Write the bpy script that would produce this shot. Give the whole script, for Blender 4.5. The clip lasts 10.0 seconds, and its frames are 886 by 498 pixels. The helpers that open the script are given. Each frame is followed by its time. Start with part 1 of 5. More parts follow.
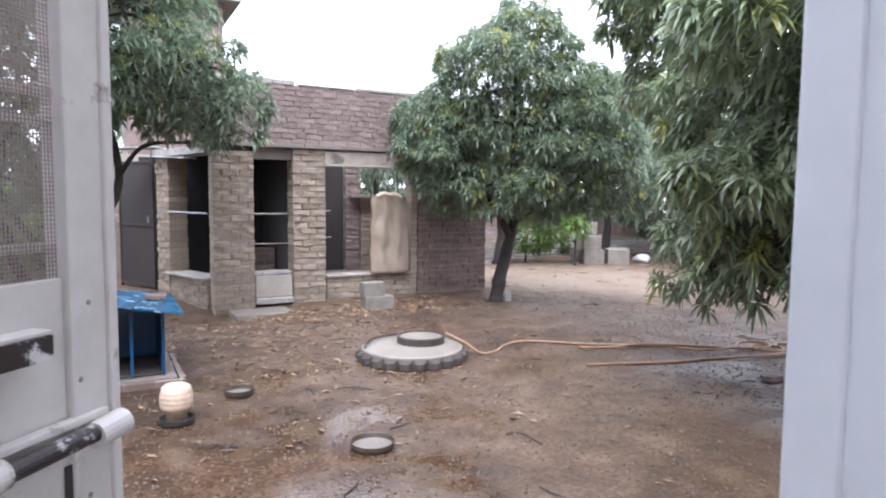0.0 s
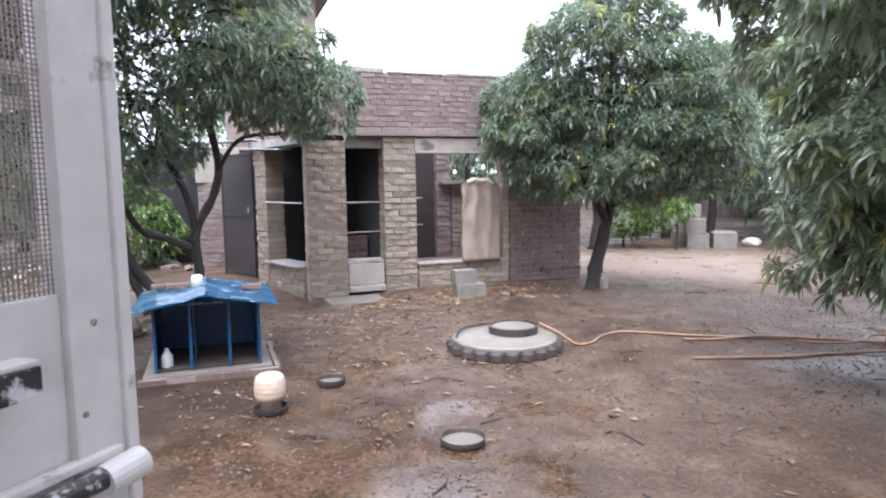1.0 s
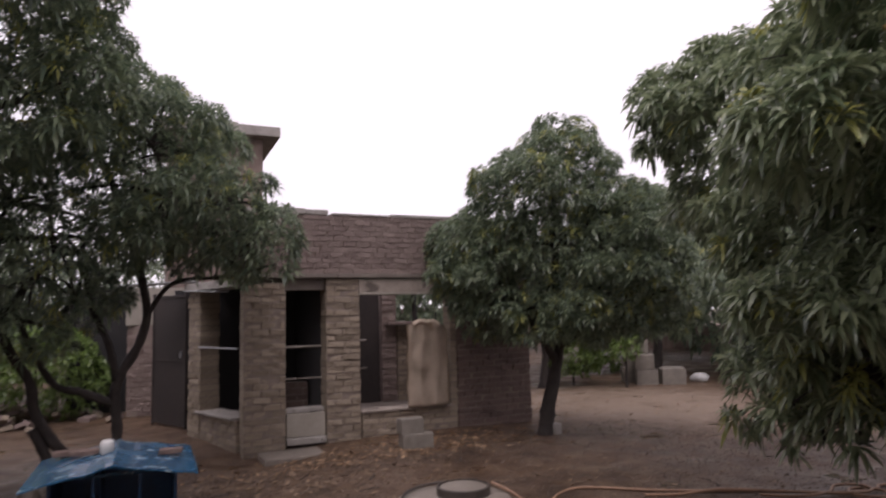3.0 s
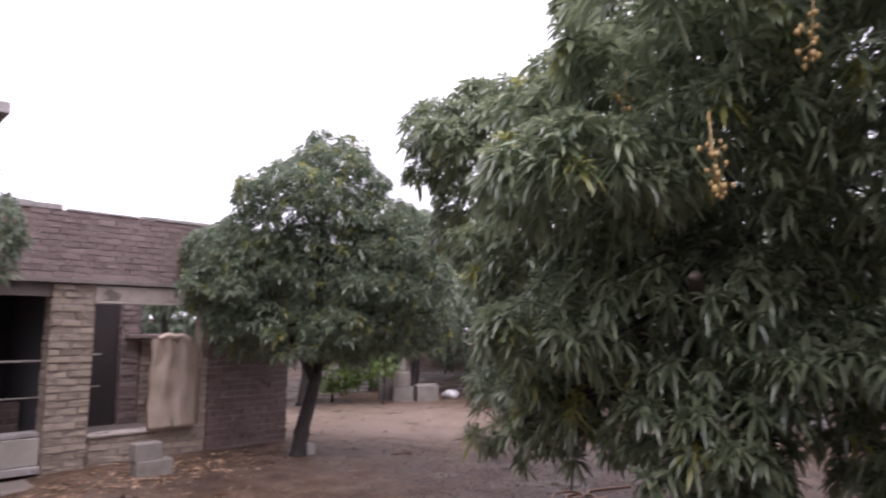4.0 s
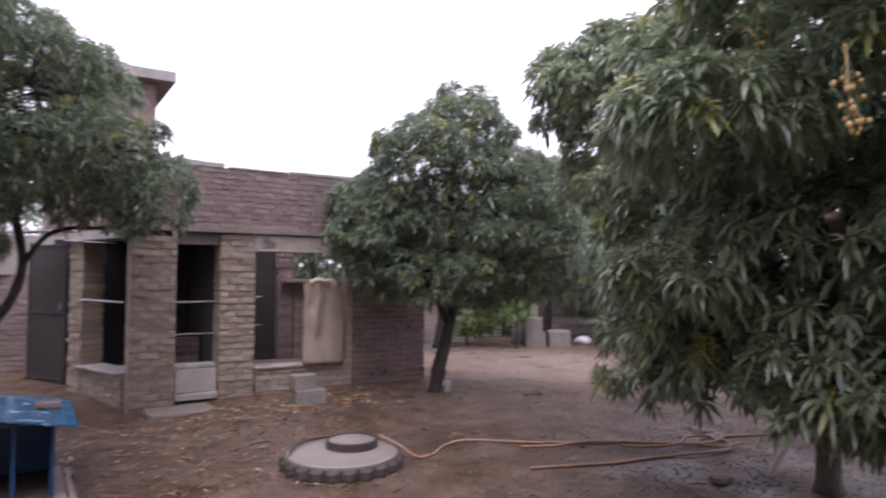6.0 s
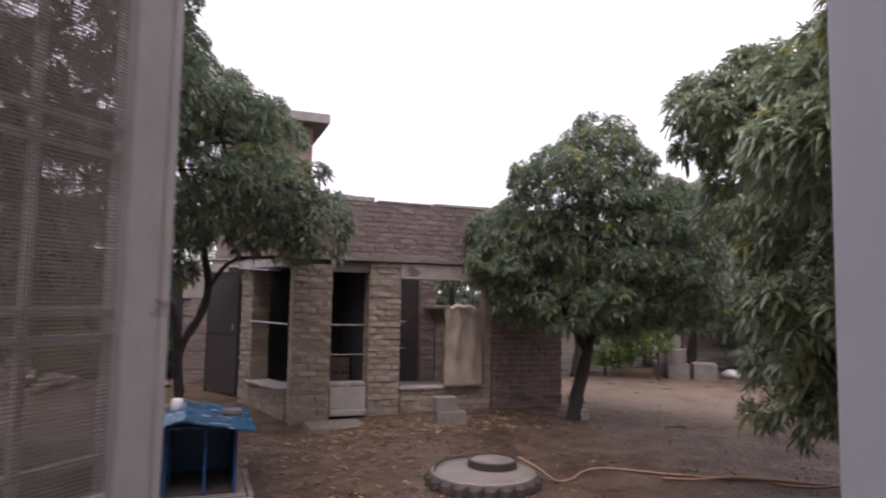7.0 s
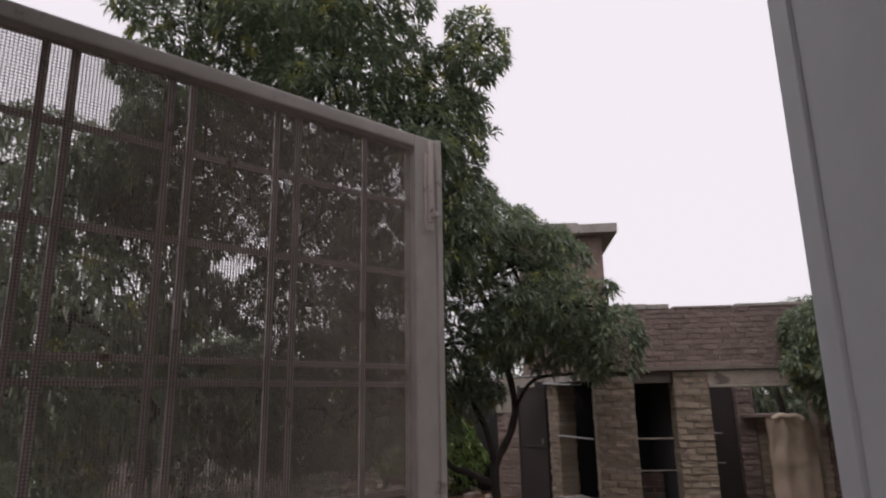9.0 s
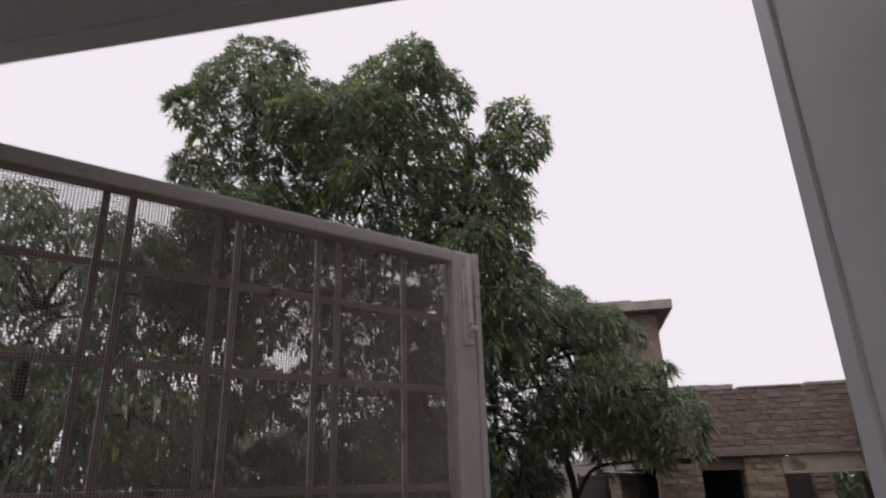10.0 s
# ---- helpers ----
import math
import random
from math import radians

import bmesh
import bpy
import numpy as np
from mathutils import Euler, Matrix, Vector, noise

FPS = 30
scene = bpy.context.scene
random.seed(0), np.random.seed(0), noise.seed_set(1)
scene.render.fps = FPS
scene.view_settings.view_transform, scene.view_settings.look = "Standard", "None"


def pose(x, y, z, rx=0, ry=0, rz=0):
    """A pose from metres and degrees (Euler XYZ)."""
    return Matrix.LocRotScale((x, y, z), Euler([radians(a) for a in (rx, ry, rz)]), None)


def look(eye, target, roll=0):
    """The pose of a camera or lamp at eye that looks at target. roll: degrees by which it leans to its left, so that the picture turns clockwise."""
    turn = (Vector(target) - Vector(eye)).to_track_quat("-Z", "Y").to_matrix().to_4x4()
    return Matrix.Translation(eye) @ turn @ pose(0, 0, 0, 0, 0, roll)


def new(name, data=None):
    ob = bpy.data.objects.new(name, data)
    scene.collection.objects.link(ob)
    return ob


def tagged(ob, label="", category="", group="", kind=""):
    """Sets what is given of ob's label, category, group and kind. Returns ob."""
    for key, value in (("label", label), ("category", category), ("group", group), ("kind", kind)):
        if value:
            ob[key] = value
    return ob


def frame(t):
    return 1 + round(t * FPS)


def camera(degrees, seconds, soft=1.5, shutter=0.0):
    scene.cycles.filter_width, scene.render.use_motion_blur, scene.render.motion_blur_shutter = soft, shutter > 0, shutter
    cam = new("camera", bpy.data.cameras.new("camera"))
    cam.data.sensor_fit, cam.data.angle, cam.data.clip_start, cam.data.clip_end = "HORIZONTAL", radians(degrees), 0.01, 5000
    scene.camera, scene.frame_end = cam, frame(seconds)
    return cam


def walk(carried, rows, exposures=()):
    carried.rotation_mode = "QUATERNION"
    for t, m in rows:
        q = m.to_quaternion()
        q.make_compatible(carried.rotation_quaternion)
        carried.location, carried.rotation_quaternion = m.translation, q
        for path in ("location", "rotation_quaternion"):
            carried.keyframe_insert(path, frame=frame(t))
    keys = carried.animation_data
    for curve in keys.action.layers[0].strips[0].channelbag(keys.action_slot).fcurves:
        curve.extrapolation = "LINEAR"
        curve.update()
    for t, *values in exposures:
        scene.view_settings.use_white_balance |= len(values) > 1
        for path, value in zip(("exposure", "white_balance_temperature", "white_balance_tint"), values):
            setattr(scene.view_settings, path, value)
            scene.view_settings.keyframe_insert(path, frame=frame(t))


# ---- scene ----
cam = camera(68.6, 10.0, soft=2.0, shutter=0.4)
PATH = [
    (0, (1.390, -0.488, 1.554), (2.314, 1.273, 1.395), 0.5),
    (0.5, (1.450, -0.401, 1.555), (2.299, 1.391, 1.340), -0.2),
    (1, (1.490, -0.328, 1.558), (2.150, 1.545, 1.355), -0.9),
    (1.5, (1.510, -0.240, 1.569), (2.174, 1.633, 1.390), -1.8),
    (2, (1.545, -0.129, 1.583), (2.290, 1.722, 1.496), -1.0),
    (2.2, (1.552, -0.109, 1.592), (2.286, 1.750, 1.550), -0.5),
    (3.3, (1.669, -0.067, 1.713), (2.610, 1.677, 1.981), -1.5),
    (3.5, (1.698, -0.046, 1.714), (2.822, 1.587, 1.981), -1.1),
    (4, (1.712, -0.053, 1.730), (3.100, 1.367, 1.966), 0.3),
    (4.5, (1.714, -0.061, 1.740), (3.263, 1.167, 2.043), -0.1),
    (5, (1.660, -0.104, 1.719), (3.142, 1.228, 1.897), 0.4),
    (5.5, (1.638, -0.183, 1.706), (2.995, 1.279, 1.848), 0.5),
    (6, (1.609, -0.249, 1.695), (2.688, 1.434, 1.771), 0.4),
    (6.2, (1.597, -0.269, 1.699), (2.572, 1.476, 1.763), 0.5),
    (7.3, (1.405, -0.630, 1.692), (1.943, 1.289, 1.862), 0.9),
    (7.5, (1.420, -0.709, 1.710), (1.802, 1.248, 1.867), 0.6),
    (8, (1.460, -0.786, 1.758), (1.634, 1.183, 2.063), 0.9),
    (8.5, (1.505, -0.868, 1.800), (1.487, 1.093, 2.195), 0.2),
    (9, (1.530, -0.869, 1.828), (1.340, 1.067, 2.292), -1.1),
    (9.5, (1.550, -0.880, 1.868), (1.305, 1.021, 2.440), -1.1),
    (10, (1.560, -0.900, 1.890), (1.234, 0.944, 2.593), -1.9),
]
EXPOSURES = [(0.0, 1.55, 5500, 14), (2.2, 1.65, 5350, 15), (3.3, -0.75, 6550, 30), (3.6, -0.35, 6400, 31), (4.2, 0.75, 5800, 31), (5.2, 0.75, 5850, 32), (6.2, 0.35, 5800, 30), (7.3, -0.15, 6250, 25), (8.0, -0.5, 6350, 20), (10.0, -0.65, 6400, 20)]
walk(cam, [(t, look(eye, target, roll)) for t, eye, target, roll in PATH], EXPOSURES)

# ---- daylight: rain cloud over a veiled sun ----
world = bpy.data.worlds.new("world")
scene.world = world
world.use_nodes = True
wn = world.node_tree.nodes
sky = wn.new("ShaderNodeTexSky")
sky.sky_type, sky.sun_disc = "NISHITA", False
sky.sun_elevation, sky.sun_rotation = radians(63.0), radians(206.6)
sky.air_density, sky.dust_density = 1.0, 6.0
haze = wn.new("ShaderNodeMix")
haze.data_type = "RGBA"
haze.inputs[0].default_value = 0.9
haze.inputs[7].default_value = (20.0, 19.4, 19.3, 1)
world.node_tree.links.new(sky.outputs[0], haze.inputs[6])
world.node_tree.links.new(haze.outputs[2], wn["Background"].inputs[0])
wn["Background"].inputs[1].default_value = 0.075
sun = new("sun", bpy.data.lights.new("sun", "SUN"))
sun.data.energy, sun.data.angle, sun.data.color = 1.9, radians(35), (1.0, 0.97, 0.92)
sun.matrix_world = look((0, 0, 21.9), (5, 10, 0))


# ---- materials ----
def surface(name, dark, light, scale=6.0, rough=0.8, bump=0.3, grain=60.0, metal=0.0, vary="", wear=None, wear_at=0.62, wear_scale=3.0, coat=0.0, rough_vary=0.15, spec=0.5):
    """Two scales of noise between two colours, a fine relief, and, where given, patches of wear."""
    m = bpy.data.materials.new(name)
    m.use_nodes = True
    t, link = m.node_tree.nodes, m.node_tree.links.new
    out = t["Principled BSDF"]
    where = t.new("ShaderNodeTexCoord")
    big, fine = t.new("ShaderNodeTexNoise"), t.new("ShaderNodeTexNoise")
    for tex, s, d in ((big, scale, 5), (fine, grain, 3)):
        tex.inputs["Scale"].default_value, tex.inputs["Detail"].default_value = s, d
        link(where.outputs["Object"], tex.inputs["Vector"])
    mixed = t.new("ShaderNodeMath")
    mixed.operation = "MULTIPLY_ADD"
    mixed.inputs[1].default_value, mixed.inputs[2].default_value = 0.45, 0.0
    link(fine.outputs[0], mixed.inputs[0])
    total = t.new("ShaderNodeMath")
    total.operation = "MULTIPLY_ADD"
    total.inputs[1].default_value = 0.9
    link(big.outputs[0], total.inputs[0])
    link(mixed.outputs[0], total.inputs[2])
    last = total
    if vary:
        if vary == "object":
            source, socket = t.new("ShaderNodeObjectInfo"), "Random"
        else:
            source, socket = t.new("ShaderNodeNewGeometry"), "Random Per Island"
        shift = t.new("ShaderNodeMath")
        shift.operation = "MULTIPLY_ADD"
        shift.inputs[1].default_value = 0.36 if vary == "object" else 0.55
        link(source.outputs[socket], shift.inputs[0])
        less = t.new("ShaderNodeMath")
        less.operation = "SUBTRACT"
        less.inputs[1].default_value = 0.18 if vary == "object" else 0.27
        link(last.outputs[0], less.inputs[0])
        link(less.outputs[0], shift.inputs[2])
        last = shift
    ramp = t.new("ShaderNodeValToRGB")
    ramp.color_ramp.elements[0].position, ramp.color_ramp.elements[1].position = 0.38, 0.95
    ramp.color_ramp.elements[0].color, ramp.color_ramp.elements[1].color = (*dark, 1), (*light, 1)
    link(last.outputs[0], ramp.inputs[0])
    colour = ramp.outputs[0]
    if wear:
        spots = t.new("ShaderNodeTexNoise")
        spots.inputs["Scale"].default_value, spots.inputs["Detail"].default_value, spots.inputs["Roughness"].default_value = wear_scale, 8, 0.7
        link(where.outputs["Object"], spots.inputs["Vector"])
        edge = t.new("ShaderNodeValToRGB")
        edge.color_ramp.elements[0].position, edge.color_ramp.elements[1].position = wear_at, wear_at + 0.06
        link(spots.outputs[0], edge.inputs[0])
        mix = t.new("ShaderNodeMix")
        mix.data_type = "RGBA"
        mix.inputs[7].default_value = (*wear, 1)
        link(edge.outputs[0], mix.inputs[0])
        link(colour, mix.inputs[6])
        colour = mix.outputs[2]
    link(colour, out.inputs["Base Color"])
    out.inputs["Metallic"].default_value = metal
    out.inputs["Specular IOR Level"].default_value = spec
    span = t.new("ShaderNodeMapRange")
    span.inputs["To Min"].default_value, span.inputs["To Max"].default_value = max(0.03, rough - rough_vary), min(1, rough + rough_vary)
    link(big.outputs[0], span.inputs["Value"])
    link(span.outputs[0], out.inputs["Roughness"])
    relief = t.new("ShaderNodeBump")
    relief.inputs["Strength"].default_value, relief.inputs["Distance"].default_value = bump, 0.02
    link(total.outputs[0], relief.inputs["Height"])
    link(relief.outputs[0], out.inputs["Normal"])
    return m


def leaf_surface(name, dark, light, rough=0.38, film=0.3):
    """A leaf: each one its own green, glossy above, with some light passing through."""
    m = bpy.data.materials.new(name)
    m.use_nodes = True
    t, link = m.node_tree.nodes, m.node_tree.links.new
    out = t["Principled BSDF"]
    each = t.new("ShaderNodeNewGeometry")
    ramp = t.new("ShaderNodeValToRGB")
    ramp.color_ramp.elements[0].color, ramp.color_ramp.elements[1].color = (*dark, 1), (*light, 1)
    link(each.outputs["Random Per Island"], ramp.inputs[0])
    link(ramp.outputs[0], out.inputs["Base Color"])
    out.inputs["Roughness"].default_value = rough
    through_leaf = t.new("ShaderNodeBsdfTranslucent")
    link(ramp.outputs[0], through_leaf.inputs["Color"])
    both = t.new("ShaderNodeMixShader")
    both.inputs[0].default_value = 0.45
    out.inputs["Specular IOR Level"].default_value = 0.9
    out.inputs["Coat Weight"].default_value, out.inputs["Coat Roughness"].default_value = film, 0.25
    link(out.outputs[0], both.inputs[1])
    link(through_leaf.outputs[0], both.inputs[2])
    link(both.outputs[0], t["Material Output"].inputs["Surface"])
    return m


def wet_ground(name):
    """Trodden wet earth: two browns, gravel grain, smooth damp patches and thin films of rain water."""
    m = bpy.data.materials.new(name)
    m.use_nodes = True
    t, link = m.node_tree.nodes, m.node_tree.links.new
    out = t["Principled BSDF"]
    where = t.new("ShaderNodeTexCoord")

    def tex(scale, detail, rough=0.6):
        n = t.new("ShaderNodeTexNoise")
        n.inputs["Scale"].default_value, n.inputs["Detail"].default_value, n.inputs["Roughness"].default_value = scale, detail, rough
        link(where.outputs["Object"], n.inputs["Vector"])
        return n

    def ramp(source, stops):
        r = t.new("ShaderNodeValToRGB")
        while len(r.color_ramp.elements) < len(stops):
            r.color_ramp.elements.new(0.5)
        for e, (at, c) in zip(r.color_ramp.elements, stops):
            e.position, e.color = at, (*c, 1)
        link(source, r.inputs[0])
        return r.outputs[0]

    def blend(fac, a, b):
        x = t.new("ShaderNodeMix")
        x.data_type = "RGBA"
        x.inputs[0].default_value = fac
        link(a, x.inputs[6])
        link(b, x.inputs[7])
        return x.outputs[2]

    broad, middle, gravel, puddle = tex(0.45, 5), tex(2.6, 6), tex(38, 4, 0.7), tex(1.5, 6, 0.6)
    # where rain water gathers: by the bowl, round the tank cover and before the coop
    low = None
    for x, y, reach, depth in ((2.5, 3.0, 1.35, 0.24), (2.9, 4.9, 1.5, 0.15), (1.3, 3.4, 1.2, 0.2)):
        away = t.new("ShaderNodeVectorMath")
        away.operation = "DISTANCE"
        away.inputs[1].default_value = (x, y, 0)
        link(where.outputs["Object"], away.inputs[0])
        hollow = t.new("ShaderNodeMapRange")
        hollow.inputs["From Min"].default_value, hollow.inputs["From Max"].default_value = 0.25 * reach, reach
        hollow.inputs["To Min"].default_value, hollow.inputs["To Max"].default_value = depth, 0.0
        link(away.outputs["Value"], hollow.inputs["Value"])
        total = t.new("ShaderNodeMath")
        total.operation = "ADD"
        link(hollow.outputs[0], total.inputs[0])
        link(low.outputs[0] if low else puddle.outputs[0], total.inputs[1])
        low = total
    earth = ramp(broad.outputs[0], [(0.36, (0.044, 0.026, 0.016)), (0.5, (0.102, 0.061, 0.035)), (0.66, (0.150, 0.098, 0.062))])
    stain = ramp(middle.outputs[0], [(0.34, (0.032, 0.020, 0.013)), (0.5, (0.097, 0.059, 0.036)), (0.66, (0.175, 0.122, 0.082))])
    soil = blend(0.5, earth, stain)
    stones = t.new("ShaderNodeTexVoronoi")
    stones.inputs["Scale"].default_value = 34
    link(where.outputs["Object"], stones.inputs["Vector"])
    grit = ramp(stones.outputs["Distance"], [(0.0, (1.3, 1.25, 1.2)), (0.35, (0.95, 0.95, 0.95)), (0.75, (0.55, 0.53, 0.5))])
    times_ = t.new("ShaderNodeMix")
    times_.data_type, times_.blend_type = "RGBA", "MULTIPLY"
    times_.inputs[0].default_value = 0.9
    link(soil, times_.inputs[6])
    link(grit, times_.inputs[7])
    # black trampled mud where the poultry feed, its colour also carrying the tree's shade
    spot = t.new("ShaderNodeVectorMath")
    spot.operation = "DISTANCE"
    spot.inputs[1].default_value = (0.1, 5.9, 0)
    link(where.outputs["Object"], spot.inputs[0])
    ragged = t.new("ShaderNodeMath")
    ragged.operation = "MULTIPLY_ADD"
    ragged.inputs[1].default_value = 2.2
    link(middle.outputs[0], ragged.inputs[0])
    link(spot.outputs["Value"], ragged.inputs[2])
    fall = t.new("ShaderNodeMapRange")
    fall.inputs["From Min"].default_value, fall.inputs["From Max"].default_value = 2.5, 4.2
    fall.inputs["To Min"].default_value, fall.inputs["To Max"].default_value = 0.9, 0.0
    link(ragged.outputs[0], fall.inputs["Value"])
    shaded_mud = t.new("ShaderNodeMix")
    shaded_mud.data_type = "RGBA"
    shaded_mud.inputs[7].default_value = (0.030, 0.021, 0.015, 1)
    link(fall.outputs[0], shaded_mud.inputs[0])
    link(times_.outputs[2], shaded_mud.inputs[6])
    # pale washed gravel on the far side of the yard
    far_spot = t.new("ShaderNodeVectorMath")
    far_spot.operation = "DISTANCE"
    far_spot.inputs[1].default_value = (9.6, 9.6, 0)
    link(where.outputs["Object"], far_spot.inputs[0])
    frayed = t.new("ShaderNodeMath")
    frayed.operation = "MULTIPLY_ADD"
    frayed.inputs[1].default_value = 4.0
    link(middle.outputs[0], frayed.inputs[0])
    link(far_spot.outputs["Value"], frayed.inputs[2])
    washed = t.new("ShaderNodeMapRange")
    washed.inputs["From Min"].default_value, washed.inputs["From Max"].default_value = 3.6, 5.0
    washed.inputs["To Min"].default_value, washed.inputs["To Max"].default_value = 0.8, 0.0
    link(frayed.outputs[0], washed.inputs["Value"])
    gravelly = t.new("ShaderNodeMix")
    gravelly.data_type = "RGBA"
    gravelly.inputs[7].default_value = (0.225, 0.168, 0.125, 1)
    link(washed.outputs[0], gravelly.inputs[0])
    link(shaded_mud.outputs[2], gravelly.inputs[6])
    link(gravelly.outputs[2], out.inputs["Base Color"])
    dull = t.new("ShaderNodeMapRange")
    dull.inputs["To Min"].default_value, dull.inputs["To Max"].default_value = 0.38, 0.05
    link(fall.outputs[0], dull.inputs["Value"])
    link(dull.outputs[0], out.inputs["Specular IOR Level"])
    wet = ramp(low.outputs[0], [(0.38, (0.72, 0.72, 0.72)), (0.55, (0.48, 0.48, 0.48)), (0.65, (0.28, 0.28, 0.28)), (0.72, (0.08, 0.08, 0.08))])
    link(wet, out.inputs["Roughness"])
    height = t.new("ShaderNodeMath")
    height.operation = "MULTIPLY_ADD"
    height.inputs[1].default_value = -0.5
    link(stones.outputs["Distance"], height.inputs[0])
    link(gravel.outputs[0], height.inputs[2])
    relief = t.new("ShaderNodeBump")
    relief.inputs["Distance"].default_value = 0.022
    soft = t.new("ShaderNodeMath")
    soft.operation = "MULTIPLY"
    soft.inputs[1].default_value = 0.6
    link(wet, soft.inputs[0])
    link(soft.outputs[0], relief.inputs["Strength"])
    link(height.outputs[0], relief.inputs["Height"])
    link(relief.outputs[0], out.inputs["Normal"])
    return m


M_GROUND = wet_ground("wet_earth")
M_TAN = surface("weathered_tan_brick", (0.185, 0.147, 0.108), (0.33, 0.268, 0.20), 7, 0.85, 0.5, 70, vary="object", wear=(0.12, 0.092, 0.07), wear_at=0.6, wear_scale=3.5)
M_RED = surface("weathered_red_brick", (0.150, 0.110, 0.096), (0.235, 0.180, 0.157), 6, 0.85, 0.5, 70, vary="object", wear=(0.26, 0.21, 0.19), wear_at=0.66, wear_scale=4)
# wet brick; on the end wall its darkness is also painted tree shade
M_WET_SHADED = surface("wet_shaded_brown_brick", (0.075, 0.050, 0.043), (0.17, 0.115, 0.094), 6, 0.7, 0.5, 70, vary="object")
M_FAR = surface("far_brick", (0.115, 0.082, 0.068), (0.26, 0.195, 0.165), 5, 0.9, 0.4, 45)
M_MORTAR = surface("mortar", (0.15, 0.118, 0.098), (0.26, 0.21, 0.175), 9, 0.95, 0.5, 90)
M_CONC = surface("stained_concrete", (0.16, 0.145, 0.13), (0.40, 0.37, 0.335), 4, 0.8, 0.35, 80, wear=(0.12, 0.105, 0.09), wear_at=0.6, wear_scale=4)
M_LINTEL = surface("stained_tan_render", (0.17, 0.138, 0.112), (0.34, 0.29, 0.245), 5, 0.85, 0.3, 70, wear=(0.11, 0.09, 0.075), wear_at=0.56, wear_scale=3)
M_PALE = surface("pale_cement_slab", (0.22, 0.195, 0.16), (0.36, 0.325, 0.275), 3, 0.75, 0.2, 60)
M_BLOCK = surface("grey_concrete_block", (0.125, 0.111, 0.092), (0.225, 0.20, 0.168), 8, 0.9, 0.5, 110)
# near-black colour stands for the shade inside the rooms
M_DARK = surface("dark_interior_shade", (0.012, 0.011, 0.012), (0.03, 0.028, 0.028), 3, 0.9, 0.2, 40)
M_GATE = surface("dark_sheet_metal", (0.016, 0.012, 0.011), (0.04, 0.03, 0.027), 2.5, 0.75, 0.15, 30, wear=(0.08, 0.045, 0.03), wear_at=0.66)
M_PIPE = surface("galvanised_pipe", (0.32, 0.34, 0.36), (0.55, 0.57, 0.60), 12, 0.4, 0.1, 80, metal=0.6)
M_CLOTH = surface("tan_cloth", (0.40, 0.32, 0.235), (0.64, 0.53, 0.42), 4, 0.9, 0.3, 180)
M_BLUE = surface("blue_paint", (0.004, 0.028, 0.08), (0.012, 0.07, 0.17), 5, 0.4, 0.2, 50, wear=(0.10, 0.14, 0.17), wear_at=0.68, wear_scale=9)
M_BLUE_ROOF = surface("blue_wet_sheet", (0.006, 0.042, 0.092), (0.022, 0.10, 0.185), 4, 0.25, 0.25, 40, wear=(0.24, 0.34, 0.40), wear_at=0.57, wear_scale=6)
M_PEACH = surface("peach_plastic", (0.37, 0.27, 0.195), (0.55, 0.43, 0.33), 6, 0.4, 0.08, 60)
M_WHITE = surface("white_plastic", (0.40, 0.40, 0.38), (0.58, 0.57, 0.55), 6, 0.4, 0.05, 60)
M_BLACK = surface("black_plastic", (0.015, 0.014, 0.013), (0.045, 0.04, 0.036), 8, 0.45, 0.2, 60)
M_STEEL = surface("dull_steel", (0.16, 0.14, 0.12), (0.38, 0.34, 0.30), 10, 0.45, 0.2, 60, metal=0.7, wear=(0.12, 0.07, 0.045), wear_at=0.58, wear_scale=9)
M_WATER = surface("murky_water", (0.12, 0.105, 0.09), (0.22, 0.20, 0.175), 3, 0.06, 0.08, 30, rough_vary=0.03)
M_DRUM = surface("wet_cement_drum", (0.095, 0.076, 0.064), (0.22, 0.185, 0.155), 4, 0.72, 0.4, 60, wear=(0.15, 0.12, 0.10), wear_at=0.62, wear_scale=5)
M_TOP = surface("rain_wet_cement", (0.14, 0.118, 0.098), (0.28, 0.245, 0.205), 5, 0.36, 0.25, 60, wear=(0.12, 0.10, 0.085), wear_at=0.62, wear_scale=6)
M_PAN = surface("rusted_pan", (0.04, 0.029, 0.022), (0.12, 0.092, 0.07), 10, 0.5, 0.25, 60, metal=0.2)
M_SCALLOP = surface("dark_wet_cement", (0.024, 0.018, 0.015), (0.068, 0.053, 0.043), 6, 0.65, 0.4, 60)
M_HOSE = surface("orange_hose", (0.17, 0.095, 0.055), (0.32, 0.19, 0.115), 8, 0.55, 0.15, 60)
M_DHOSE = surface("dark_hose", (0.025, 0.02, 0.018), (0.07, 0.055, 0.045), 8, 0.5, 0.15, 60)
M_BARK = surface("mango_bark", (0.016, 0.012, 0.011), (0.055, 0.044, 0.038), 9, 0.85, 1.0, 50)
M_TRUNK = surface("pale_mango_bark", (0.06, 0.046, 0.037), (0.17, 0.135, 0.108), 9, 0.85, 1.0, 50)
M_LEAF = leaf_surface("mango_leaf", (0.112, 0.155, 0.085), (0.35, 0.40, 0.235), 0.34, 0.55)
# rain haze is put into this green, which is lifted and made bluer
M_LEAF_FAR = leaf_surface("mango_leaf_hazed", (0.095, 0.140, 0.095), (0.26, 0.31, 0.18), 0.42, 0.25)
M_YOUNG = leaf_surface("young_mango_leaf", (0.27, 0.29, 0.08), (0.44, 0.43, 0.13), 0.45)
M_BUSH = leaf_surface("bush_leaf", (0.10, 0.17, 0.035), (0.21, 0.30, 0.075), 0.5)
M_FRUIT = surface("unripe_mango", (0.24, 0.15, 0.05), (0.42, 0.29, 0.10), 10, 0.45, 0.1, 40)
